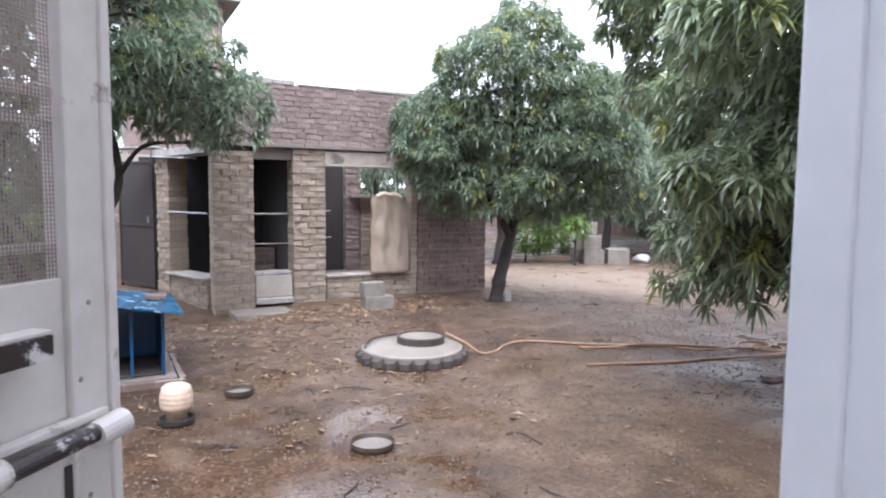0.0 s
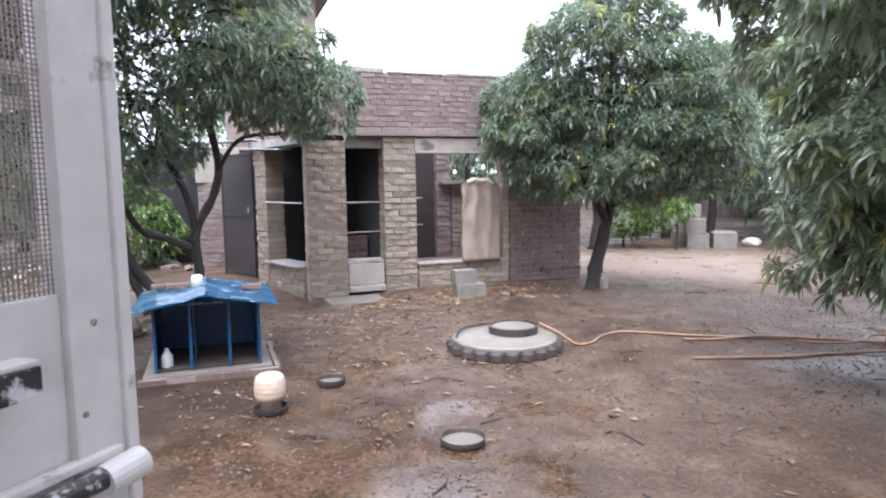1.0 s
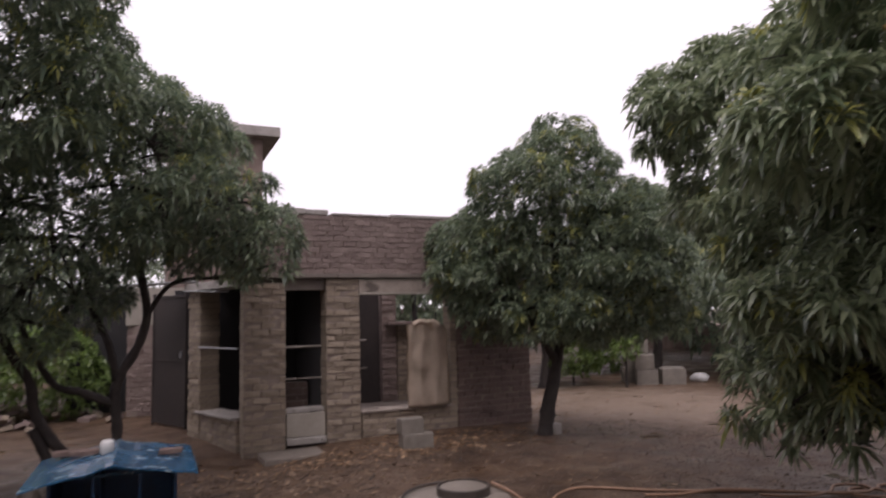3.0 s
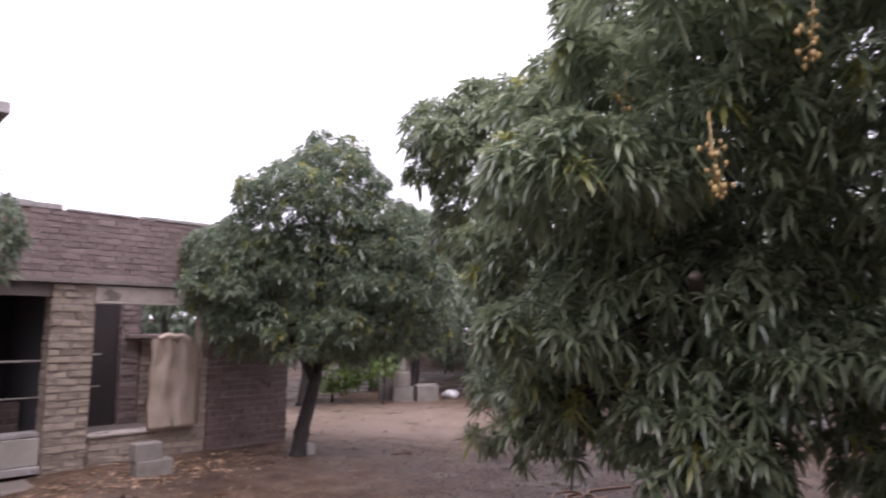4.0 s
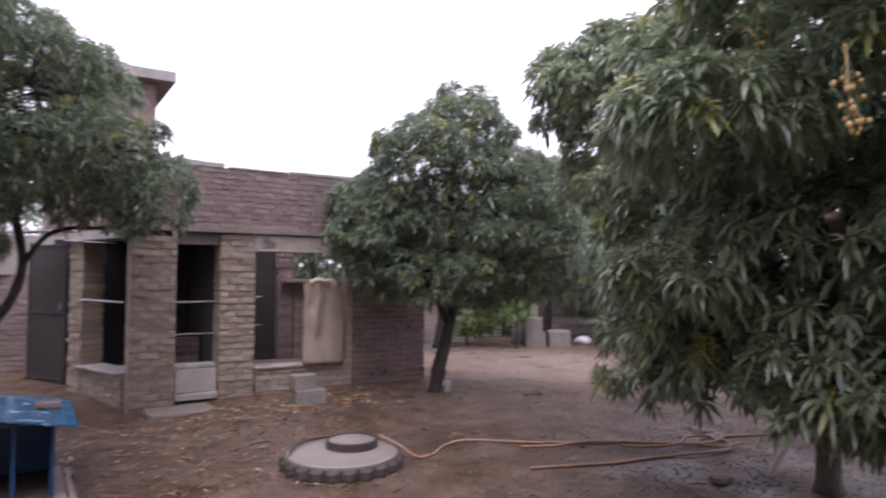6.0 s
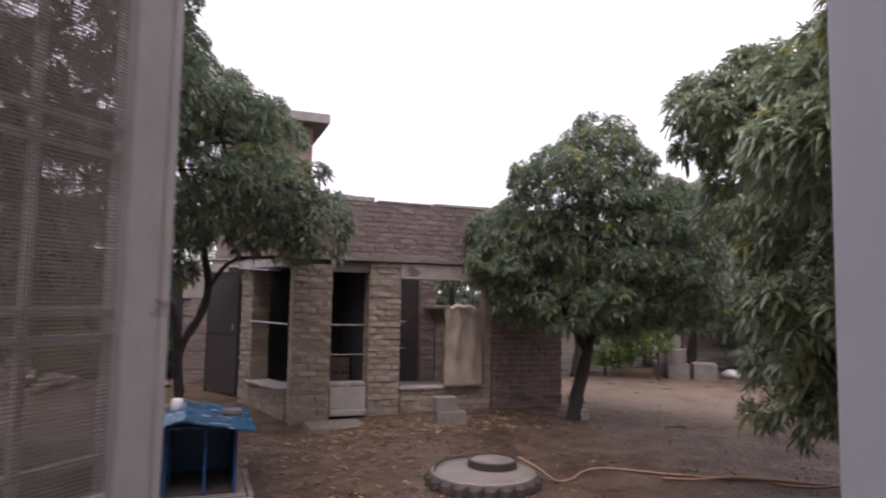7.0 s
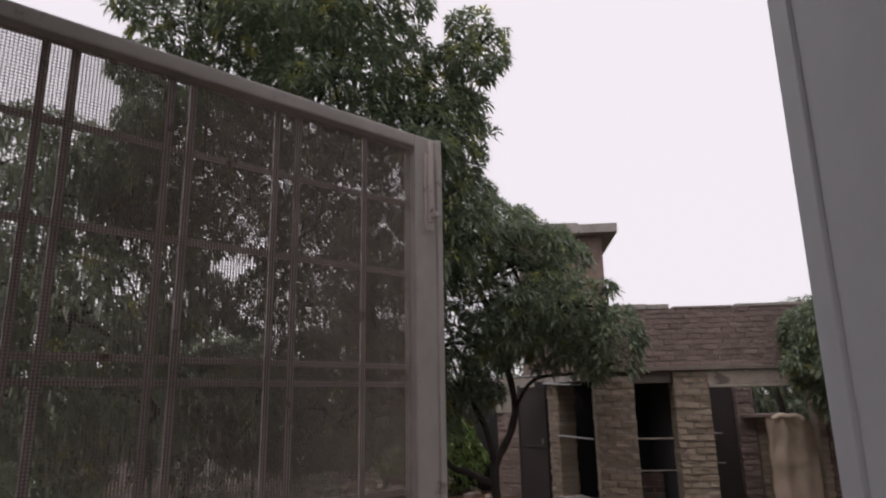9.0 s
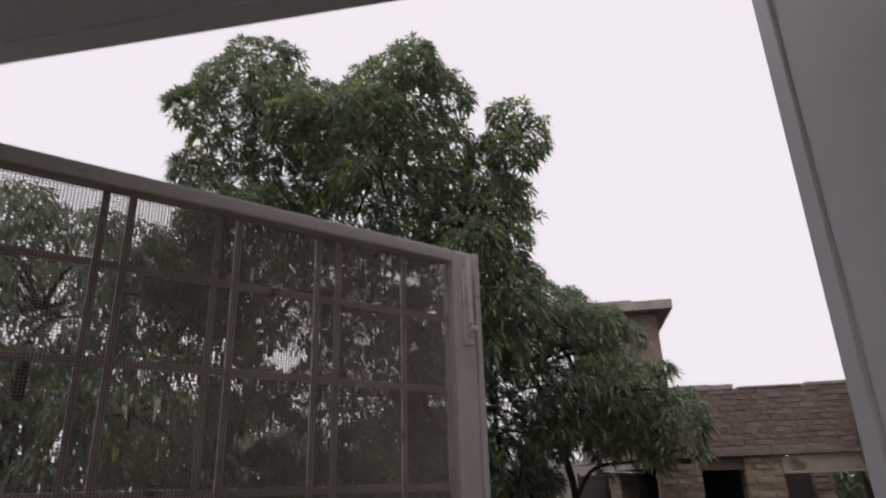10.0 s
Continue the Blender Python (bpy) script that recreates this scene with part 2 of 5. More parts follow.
M_LITTER = surface("dry_leaf", (0.05, 0.031, 0.02), (0.27, 0.185, 0.115), 8, 0.7, 0.2, 60, vary="island")
M_FALLEN = surface("fresh_fallen_leaf", (0.13, 0.072, 0.038), (0.40, 0.265, 0.155), 8, 0.7, 0.2, 60, vary="island")
M_PAINT = surface("chipped_white_paint", (0.46, 0.43, 0.405), (0.64, 0.605, 0.575), 2.5, 0.45, 0.12, 30, wear=(0.18, 0.14, 0.12), wear_at=0.58, wear_scale=5)
M_RUSTY = surface("rust_spotted_paint", (0.52, 0.50, 0.50), (0.72, 0.70, 0.70), 6, 0.5, 0.25, 50, wear=(0.03, 0.022, 0.02), wear_at=0.46, wear_scale=14)
M_BAR = surface("painted_bar", (0.62, 0.56, 0.53), (0.80, 0.74, 0.70), 8, 0.5, 0.1, 50, wear=(0.22, 0.15, 0.12), wear_at=0.6, wear_scale=12)
M_WIRE = surface("dusty_wire", (0.16, 0.132, 0.115), (0.36, 0.305, 0.27), 5, 0.65, 0.0, 30, metal=0.0)
M_FRAME = surface("grey_white_frame_paint", (0.70, 0.72, 0.76), (0.80, 0.82, 0.86), 3, 0.35, 0.1, 25)
M_WALL = surface("cream_plaster", (0.64, 0.61, 0.56), (0.78, 0.76, 0.71), 2, 0.85, 0.2, 60)
M_WOOD = surface("grey_wood", (0.16, 0.12, 0.09), (0.34, 0.27, 0.21), 10, 0.8, 0.4, 70)
M_TIN = surface("old_tin_sheet", (0.40, 0.41, 0.42), (0.62, 0.63, 0.64), 5, 0.4, 0.2, 50, metal=0.4)


# ---- builders ----
def thing(name, label, category, group="", place=(0, 0, 0), kind=""):
    ob = new(name)
    ob.location = place
    return tagged(ob, label, category, group, kind)


def finish(name, bm, material, parent=None, label="", smooth=False):
    me = bpy.data.meshes.new(name)
    bm.normal_update()
    if smooth:
        for f in bm.faces:
            f.smooth = True
    bm.to_mesh(me)
    bm.free()
    for m in material if isinstance(material, (list, tuple)) else [material]:
        me.materials.append(m)
    ob = new(name, me)
    if parent:
        ob.parent = parent
        ob.matrix_parent_inverse = Matrix.Translation(parent.location).inverted() if parent.parent is None else Matrix.Identity(4)
    return tagged(ob, label) if label else ob


part = finish


def add_box(bm, lo, hi, bevel=0.0, turn=None):
    r = bmesh.ops.create_cube(bm, size=1)
    lo, hi = Vector(lo), Vector(hi)
    for v in r["verts"]:
        v.co = Vector((v.co.x * (hi.x - lo.x), v.co.y * (hi.y - lo.y), v.co.z * (hi.z - lo.z))) + (lo + hi) / 2
    if bevel:
        edges = list({e for v in r["verts"] for e in v.link_edges})
        r = bmesh.ops.bevel(bm, geom=edges, offset=bevel, segments=2, affect="EDGES", profile=0.6)
    if turn is not None:
        bmesh.ops.transform(bm, matrix=turn, verts=list({v for f in r["faces"] for v in f.verts}) if bevel else r["verts"])
    return bm


def box(lo, hi, bevel=0.0, turn=None):
    return add_box(bmesh.new(), lo, hi, bevel, turn)


def add_tube(bm, points, radii, sides=10, caps=True):
    """A round bar through points, with a radius at each."""
    pts = [Vector(p) for p in points]
    rings = []
    side = None
    for i, p in enumerate(pts):
        ahead = (pts[min(i + 1, len(pts) - 1)] - pts[max(i - 1, 0)]).normalized()
        if side is None:
            side = ahead.cross(Vector((0, 0, 1)) if abs(ahead.z) < 0.9 else Vector((1, 0, 0))).normalized()
        side = (side - ahead * side.dot(ahead)).normalized()
        up = ahead.cross(side)
        r = radii[i] if isinstance(radii, (list, tuple)) else radii
        rings.append([bm.verts.new(p + r * (math.cos(a) * side + math.sin(a) * up)) for a in (2 * math.pi * k / sides for k in range(sides))])
    for a, b in zip(rings, rings[1:]):
        for k in range(sides):
            bm.faces.new((a[k], a[(k + 1) % sides], b[(k + 1) % sides], b[k]))
    if caps:
        bm.faces.new(rings[0][::-1])
        bm.faces.new(rings[-1])
    return bm


def curve_points(points, steps=8):
    """A smooth line through points (Catmull-Rom)."""
    p = [Vector(q) for q in points]
    p = [2 * p[0] - p[1]] + p + [2 * p[-1] - p[-2]]
    out = []
    for a, b, c, d in zip(p, p[1:], p[2:], p[3:]):
        for k in range(steps):
            s = k / steps
            out.append(0.5 * (2 * b + (c - a) * s + (2 * a - 5 * b + 4 * c - d) * s * s + (3 * b - a - 3 * c + d) * s**3))
    return out + [p[-2]]


def lathe(profile, sides=28, wobble=None):
    """A turned body from (radius, height) pairs, closed at both ends."""
    bm = bmesh.new()
    rings = []
    for i, (r, z) in enumerate(profile):
        ring = []
        for k in range(sides):
            a = 2 * math.pi * k / sides
            rr = r * (wobble(a, i) if wobble else 1)
            ring.append(bm.verts.new((rr * math.cos(a), rr * math.sin(a), z)))
        rings.append(ring)
    for a, b in zip(rings, rings[1:]):
        for k in range(sides):
            bm.faces.new((a[k], a[(k + 1) % sides], b[(k + 1) % sides], b[k]))
    bm.faces.new(rings[0][::-1])
    bm.faces.new(rings[-1])
    return bm


def moved(bm, x, y, z, turn=0.0):
    bmesh.ops.transform(bm, matrix=pose(x, y, z, 0, 0, turn), verts=bm.verts)
    return bm


def ground_height(x, y):
    """The yard: nearly level, worn lower before the outbuilding's corner pillar."""
    dip = -0.10 * math.exp(-((x - 2.6) ** 2 + (y - 8.3) ** 2) / 0.9)
    mound = 0.05 * math.exp(-((x - 5.4) ** 2 / 3.5 + (y - 8.5) ** 2 / 0.25))
    n = 0.018 * noise.noise(Vector((x * 0.7, y * 0.7, 0))) + 0.008 * noise.noise(Vector((x * 2.5, y * 2.5, 3)))
    return dip + mound + n


def big_mesh(name, verts, tris, mats, index, parent=None, label=""):
    """A mesh from arrays of vertices and triangles, with a material index for each triangle."""
    me = bpy.data.meshes.new(name)
    n = len(tris)
    me.vertices.add(len(verts))
    me.vertices.foreach_set("co", np.ascontiguousarray(verts, dtype=np.float32).ravel())
    me.loops.add(3 * n)
    me.loops.foreach_set("vertex_index", np.ascontiguousarray(tris, dtype=np.int32).ravel())
    me.polygons.add(n)
    me.polygons.foreach_set("loop_start", np.arange(n, dtype=np.int32) * 3)
    for m in mats:
        me.materials.append(m)
    me.polygons.foreach_set("material_index", np.ascontiguousarray(index, dtype=np.int32))
    me.update(calc_edges=True)
    me.validate()
    ob = new(name, me)
    if parent:
        ob.parent = parent
        ob.matrix_parent_inverse = Matrix.Translation(parent.location).inverted()
    return tagged(ob, label) if label else ob


def unit(a):
    return a / np.maximum(np.linalg.norm(a, axis=-1, keepdims=True), 1e-9)


def leaves(rng, at, out, length, per, droop, width=0.23, young=0.03, spread=(0.55, 1.55), plain=False):
    """Rosettes of long folded leaves at points, each round its own axis and hanging over. Vertices, triangles, material index."""
    n = len(at)
    axis = unit(out * [0.85, 0.85, 0.45] + [0, 0, 0.55] + 0.25 * rng.normal(size=out.shape))
    at, axis = np.repeat(at, per, 0), np.repeat(axis, per, 0)
    a = np.tile(np.arange(per) * 2.4, n) + np.repeat(rng.uniform(0, 6.28, n), per) + rng.normal(0, 0.2, n * per)
    rank = np.tile((np.arange(per) + 0.5) / per, n)
    tilt = spread[0] + (spread[1] - spread[0]) * rank + rng.normal(0, 0.1, n * per)
    t1 = unit(np.cross(axis, [0.31, 0.22, 0.1]))
    t2 = np.cross(axis, t1)
    d = unit(np.cos(tilt)[:, None] * axis + np.sin(tilt)[:, None] * (np.cos(a)[:, None] * t1 + np.sin(a)[:, None] * t2))
    at = at - axis * (length * 0.25 * rank)[:, None]
    size = length * (0.7 + 0.4 * rank * rng.uniform(0.8, 1.2, n * per))[:, None]
    size *= np.repeat(rng.uniform(0.78, 1.18, n), per)[:, None]
    hang = droop * rng.uniform(0.6, 1.4, n * per)[:, None]
    side = unit(np.cross(d, [0, 0, 1.0]) + 0.25 * rng.normal(size=d.shape))
    top = unit(np.cross(side, d))
    half = size * width / 2
    down = np.array([0, 0, -1.0])

    def mid(s):
        return at + d * size * s * (1 - 0.3 * hang * s) + down * size * hang * s * s

    fold = top * half * 0.35
    if plain:
        p0, p1, p3 = mid(0.03), mid(0.5), mid(1.0)
        verts = np.stack([p0, p1, p3, p1 + side * half + fold, p1 - side * half + fold], 1)
        tri = np.array([[0, 3, 1], [0, 1, 4], [1, 3, 2], [1, 2, 4]])
    else:
        p0, p1, p2, p3 = mid(0.03), mid(0.38), mid(0.72), mid(1.0)
        verts = np.stack([p0, p1, p2, p3, p1 + side * half + fold, p1 - side * half + fold, p2 + side * half * 0.78 + fold * 0.7, p2 - side * half * 0.78 + fold * 0.7], 1)
        tri = np.array([[0, 4, 1], [0, 1, 5], [1, 4, 6], [1, 6, 2], [1, 2, 7], [1, 7, 5], [2, 6, 3], [2, 3, 7]])
    tris = (np.arange(n * per)[:, None, None] * verts.shape[1] + tri).reshape(-1, 3)
    flush = np.array([noise.noise(Vector(p) * 1.3) for p in at[::per]]) + 0.9 * rng.normal(size=n)
    pale = np.repeat(flush > np.quantile(flush, 1 - young) if young else np.zeros(n, bool), per)
    return verts.reshape(-1, 3), tris, np.repeat(pale.astype(int), len(tri))


def boughs(rng, lobes, many, size=0.30):
    """Breaks each lobe of a crown into rounded boughs on its outside, with a smaller core."""
    out = []
    for c, r in lobes:
        out.append((c, tuple(0.80 * k for k in r)))
        for _ in range(many):
            w = unit(rng.normal(size=3) + [0, 0, 0.15])
            k = size * rng.uniform(0.75, 1.25)
            out.append((tuple(np.array(c) + np.array(r) * w * 0.80), (r[0] * k, r[1] * k, r[2] * k * 0.7)))
    return out


def crown_points(rng, lobes, space, inner=0.5, gaps=-0.42):
    """Shoot tips spaced evenly over the outside of the lobes (centre, radii), with a thinner layer inside and some gaps, and the way out at each."""
    centres = np.array([c for c, _ in lobes], float)
    radii = np.array([r for _, r in lobes], float)
    area = 4.2 * (radii[:, 0] * radii[:, 1] + radii[:, 1] * radii[:, 2] + radii[:, 0] * radii[:, 2])
    spots, ways = [], []
    for near, far, step, limit in ((0.9, 1.05, space, 0.84), (0.5, 0.78, space * 1.25 / max(inner, 0.05) ** 0.5, 0.45)):
        many = np.maximum(8, area * 3.2 / step**2).astype(int)
        pick = np.repeat(np.arange(len(lobes)), many)
        way = unit(rng.normal(size=(len(pick), 3)))
        at = centres[pick] + radii[pick] * way * rng.uniform(near, far, len(pick))[:, None]
        order = rng.permutation(len(pick))
        at, way, pick = at[order], way[order], pick[order]
        cell = np.floor((at + rng.normal(0, 0.18 * step, at.shape)) / step).astype(np.int64)
        _, first = np.unique(cell @ np.array([73856093, 19349663, 83492791]), return_index=True)
        at, way, pick = at[first], way[first], pick[first]
        inside = np.full(len(at), 9.0)
        for k in range(len(lobes)):
            d = np.linalg.norm((at - centres[k]) / radii[k], axis=1)
            inside = np.minimum(inside, np.where(pick == k, 9.0, d))
        lump = np.array([noise.noise(Vector(p) * (0.28 / space)) for p in at])
        keep = (inside > limit) & (lump > (gaps if limit > 0.5 else gaps - 0.25)) & ((way[:, 2] > -0.55) | (rng.random(len(at)) < 0.45))
        spots.append(at[keep])
        ways.append(unit(way[keep] / radii[pick[keep]]))
    return np.concatenate(spots), np.concatenate(ways)


def tree(name, label, base, trunks, lobes, space, length, per, seed, mats, droop=0.7, young=0.03, inner=0.5, width=0.27, group="mango trees in the yard", plain=True, gaps=-0.42, bark=None):
    """A tree: forked trunk and limbs as tapered tubes, and a crown of leaf whorls over the lobes."""
    rng = np.random.default_rng(seed)
    root = thing(name, label, "tree", group, base)
    for i, (points, r0, r1) in enumerate(trunks):
        pts = curve_points(points, 6)
        rad = [r0 + (r1 - r0) * k / (len(pts) - 1) for k in range(len(pts))]
        rad = [r * (1 + 0.22 * noise.noise(Vector((k * 0.9, seed, i)))) for k, r in enumerate(rad)]
        if i == 0:
            rad[0] *= 1.35
        bm = add_tube(bmesh.new(), pts, rad, 12)
        part("trunk" if i == 0 else "limb", bm, bark or M_BARK, root, smooth=True)
    at, out = crown_points(rng, boughs(rng, lobes, 12), space, inner, gaps)
    v, t, m = leaves(rng, at, out, length, per, droop, width, young, plain=plain)
    crown = big_mesh("crown", v, t, mats, m, root)
    crown["kind"] = "stuff"
    twigs = bmesh.new()
    for c, r in lobes:
        for k in range(7):
            w = Vector(rng.normal(size=3)).normalized()
            tip = Vector(c) + Vector((w.x * r[0], w.y * r[1], w.z * r[2])) * 0.85
            bend = Vector(c).lerp(tip, 0.5) + Vector((0, 0, 0.12 * r[2]))
            add_tube(twigs, curve_points([c, bend, tip], 3), [0.028, 0.025, 0.022, 0.018, 0.014, 0.009, 0.005], 5, caps=False)
    part("branchwork", twigs, M_BARK, root)["kind"] = "stuff"
    return root


# ---- ground ----
def build_ground():
    bm = bmesh.new()
    xs = [-300, -80, -30, -15] + [-10 + 0.25 * i for i in range(105)] + [20, 30, 80, 300]
    ys = [-300, -60, -15] + [-6 + 0.25 * i for i in range(97)] + [22, 30, 80, 400]
    grid = [[bm.verts.new((x, y, ground_height(x, y))) for x in xs] for y in ys]
    for a, b in zip(grid, grid[1:]):
        for i in range(len(xs) - 1):
            bm.faces.new((a[i], a[i + 1], b[i + 1], b[i]))
    ob = finish("ground", bm, M_GROUND, smooth=True)
    tagged(ob, "wet trodden brown earth yard with thin puddles", "ground", kind="structure")


build_ground()

# ---- the house with the open door ----
OUT, INN, LEFT, RIGHT, HEAD, FLOOR = -0.20, -0.60, 0.68, 1.84, 2.545, 0.40


def build_house():
    wall = box((-6, INN, -0.2), (LEFT - 0.06, OUT, 3.3))
    add_box(wall, (RIGHT + 0.06, INN, -0.2), (7, OUT, 3.3))
    add_box(wall, (LEFT - 0.06, INN, HEAD + 0.06), (RIGHT + 0.06, OUT, 3.3))
    add_box(wall, (LEFT - 0.06, INN, -0.2), (RIGHT + 0.06, OUT, FLOOR))
    tagged(finish("wall_door", wall, M_WALL), "cream plastered house wall round the open doorway", "wall", kind="structure")
    # openings added to the unseen back and west walls, to brighten the door jamb
    back = box((-2.2, -5.2, 0), (4.2, -5.0, 1.1))
    add_box(back, (-2.2, -5.2, 2.7), (4.2, -5.0, 3.3))
    add_box(back, (-2.2, -5.2, 1.1), (-1.2, -5.0, 2.7))
    add_box(back, (3.2, -5.2, 1.1), (4.2, -5.0, 2.7))
    west = box((-2.2, -5.0, 0), (-2.0, INN, 0.9))
    add_box(west, (-2.2, -5.0, 2.7), (-2.0, INN, 3.3))
    add_box(west, (-2.2, -5.0, 0.9), (-2.0, -3.6, 2.7))
    add_box(west, (-2.2, -0.9, 0.9), (-2.0, INN, 2.7))
    east = box((4.0, -5.0, 0), (4.2, INN, 3.3))
    for n, b in (("wall_back", back), ("wall_west", west), ("wall_east", east)):
        tagged(finish(n, b, M_WALL), "unseen plain plastered room wall", "wall", kind="structure")
    tagged(finish("floor", box((-2.0, -5.0, FLOOR - 0.1), (4.0, INN, FLOOR)), M_CONC), "plain cement room floor", "floor", kind="structure")
    tagged(finish("ceiling", box((-2.2, -5.2, 3.3), (4.2, OUT, 3.45)), M_WALL), "plain plastered ceiling", "ceiling", kind="structure")
    frame_ = thing("door_frame", "grey-white painted steel door frame with rounded stop edge", "door frame", kind="structure", place=(1.34, OUT, FLOOR))
    for n, lo, hi in (("jamb", (RIGHT, INN - 0.02, FLOOR), (RIGHT + 0.10, OUT + 0.02, HEAD + 0.1)), ("jamb", (LEFT - 0.10, INN - 0.02, FLOOR), (LEFT, OUT + 0.02, HEAD + 0.1)), ("lintel", (LEFT, INN - 0.02, HEAD), (RIGHT, OUT + 0.02, HEAD + 0.1))):
        part(n, box(lo, hi, 0.012), M_FRAME, frame_, smooth=False)
    part("stop", box((RIGHT - 0.006, OUT - 0.03, FLOOR), (RIGHT + 0.002, OUT + 0.012, HEAD), 0.003), M_FRAME, frame_)
    part("stop", box((LEFT, OUT - 0.03, HEAD - 0.006), (RIGHT - 0.01, OUT + 0.012, HEAD + 0.002), 0.003), M_FRAME, frame_)
    # two small grey drips on the jamb, built as little discs
    for z in (1.33, 1.57):
        b = lathe([(0.003, 0), (0.004, 0.0015), (0.002, 0.003)], 8)
        bmesh.ops.transform(b, matrix=pose(RIGHT - 0.002, OUT - 0.07 + 0.01 * math.sin(z * 40), z, 0, -90, 0), verts=b.verts)
        part("grey_drip", b, M_STEEL, frame_)


build_house()


# ---- the open door leaf: bars and wire mesh above a sheet panel ----
def build_leaf():
    hinge, free = Vector((0.82, -0.19, 0)), Vector((1.425, 0.475, 0))
    u = (free - hinge).normalized()
    turn = math.degrees(math.atan2(u.y, u.x))
    m = pose(hinge.x, hinge.y, 0, 0, 0, turn)
    leaf = thing("door_leaf", "white painted steel screen door leaf, chipped and rusting, standing open", "door", place=tuple(hinge))
    lo, hi, length, mid = FLOOR + 0.04, 2.372, 0.842, 1.457

    def bar(name, a, b, material, bevel=0.004, label=""):
        return part(name, box(a, b, bevel, m), material, leaf, label)

    bar("stile", (length - 0.068, -0.018, lo), (length - 0.012, 0.018, hi), M_PAINT)
    bar("stile_lip", (length - 0.014, -0.024, lo), (length, 0.010, hi), M_PAINT, 0.003)
    bar("stile", (-0.14, -0.018, lo), (-0.09, 0.018, hi), M_PAINT)
    bar("rail", (-0.09, -0.018, hi - 0.027), (length - 0.068, 0.018, hi), M_PAINT)
    bar("rail", (-0.09, -0.018, lo), (length - 0.068, 0.018, lo + 0.04), M_PAINT)
    bar("panel", (-0.09, -0.008, lo + 0.04), (length - 0.068, 0.008, mid), M_PAINT, 0.002, "white sheet steel panel with rust spots")
    for x in (-0.068, -0.03, 0.118, 0.156, 0.295, 0.331, 0.483, 0.524, 0.672):
        bar("grille_bar", (x - 0.006, 0.012, mid), (x + 0.006, 0.018, hi - 0.027), M_BAR, 0.0015)
    for z in (1.492, 1.638, 1.671, 1.866, 1.90, 2.083, 2.23):
        bar("grille_bar", (-0.09, 0.0185, z - 0.006), (length - 0.060, 0.0235, z + 0.006), M_BAR, 0.0015)
    wires = bmesh.new()
    pitch, w = 0.0048, 0.00056
    n = int((length + 0.035) / pitch)
    for i in range(n + 1):
        x = -0.09 + i * pitch
        add_box(wires, (x - w, -0.001, mid - 0.005), (x + w, 0.001, hi - 0.03))
    n = int((hi - 0.03 - mid) / pitch)
    for i in range(n + 1):
        z = mid + i * pitch
        add_box(wires, (-0.095, -0.0022, z - w), (length - 0.05, -0.001, z + w))
    bmesh.ops.transform(wires, matrix=m, verts=wires.verts)
    part("wire_mesh", wires, M_WIRE, leaf, "dusty fine wire mesh")
    # latch bar in its two sleeves, handle flange, tower bolt
    rod = add_tube(bmesh.new(), [m @ Vector((0.30, -0.035, 1.262)), m @ Vector((0.815, -0.035, 1.272))], 0.011, 14)
    part("latch_bar", rod, M_RUSTY, leaf, "rust-spotted sliding latch bar", smooth=False)
    for a, b in ((0.60, 0.665), (0.785, 0.832)):
        part("sleeve", add_tube(bmesh.new(), [m @ Vector((a, -0.035, 1.268)), m @ Vector((b, -0.035, 1.2715))], 0.0165, 18), M_PAINT, leaf)
    bar("latch_plate", (0.30, -0.026, 1.283), (0.82, -0.010, 1.292), M_PAINT, 0.002)
    bar("handle_flange", (0.30, -0.036, 1.402), (0.73, -0.008, 1.407), M_PAINT, 0.0015)
    bar("handle_face", (0.30, -0.038, 1.374), (0.73, -0.033, 1.4015), M_RUSTY, 0.0015, "rusted front of the handle channel")
    bar("bolt_plate", (length - 0.047, -0.024, 2.17), (length - 0.024, -0.0185, 2.335), M_BAR, 0.002)
    part("tower_bolt", add_tube(bmesh.new(), [m @ Vector((length - 0.036, -0.030, 2.185)), m @ Vector((length - 0.036, -0.030, 2.36))], 0.0055, 10), M_BAR, leaf)
    bar("bolt_knob", (length - 0.042, -0.05, 2.192), (length - 0.030, -0.030, 2.204), M_BAR, 0.003)
    # small dark chips in the paint, built as flat studs
    for z in (1.10, 1.19, 1.335, 1.425):
        b = lathe([(0.0035, 0), (0.0035, 0.001), (0.002, 0.002)], 7)
        bmesh.ops.transform(b, matrix=m @ pose(length - 0.05 + 0.01 * math.sin(z * 50), -0.018, z, 90, 0, 0), verts=b.verts)
        part("dark_chip", b, M_STEEL, leaf)
    bar("lock_slot", (0.765, -0.0125, 1.165), (0.785, -0.009, 1.235), M_BLACK, 0.001)


build_leaf()

# ---- brickwork ----
BRICKS = []


def brick_meshes():
    rng = random.Random(5)
    for k in range(5):
        bm = bmesh.new()
        bmesh.ops.create_cube(bm, size=1)
        bmesh.ops.bevel(bm, geom=list(bm.edges), offset=0.055, segments=1, affect="EDGES")
        for v in bm.verts:
            v.co += Vector((rng.uniform(-0.02, 0.02), rng.uniform(-0.03, 0.03), rng.uniform(-0.06, 0.06)))
        me = bpy.data.meshes.new("brick")
        bm.to_mesh(me)
        bm.free()
        BRICKS.append(me)


brick_meshes()
TONED = {}


def toned(me, material):
    key = (me.name, material.name)
    if key not in TONED:
        TONED[key] = me.copy()
        TONED[key].materials.clear()
        TONED[key].materials.append(material)
    return TONED[key]


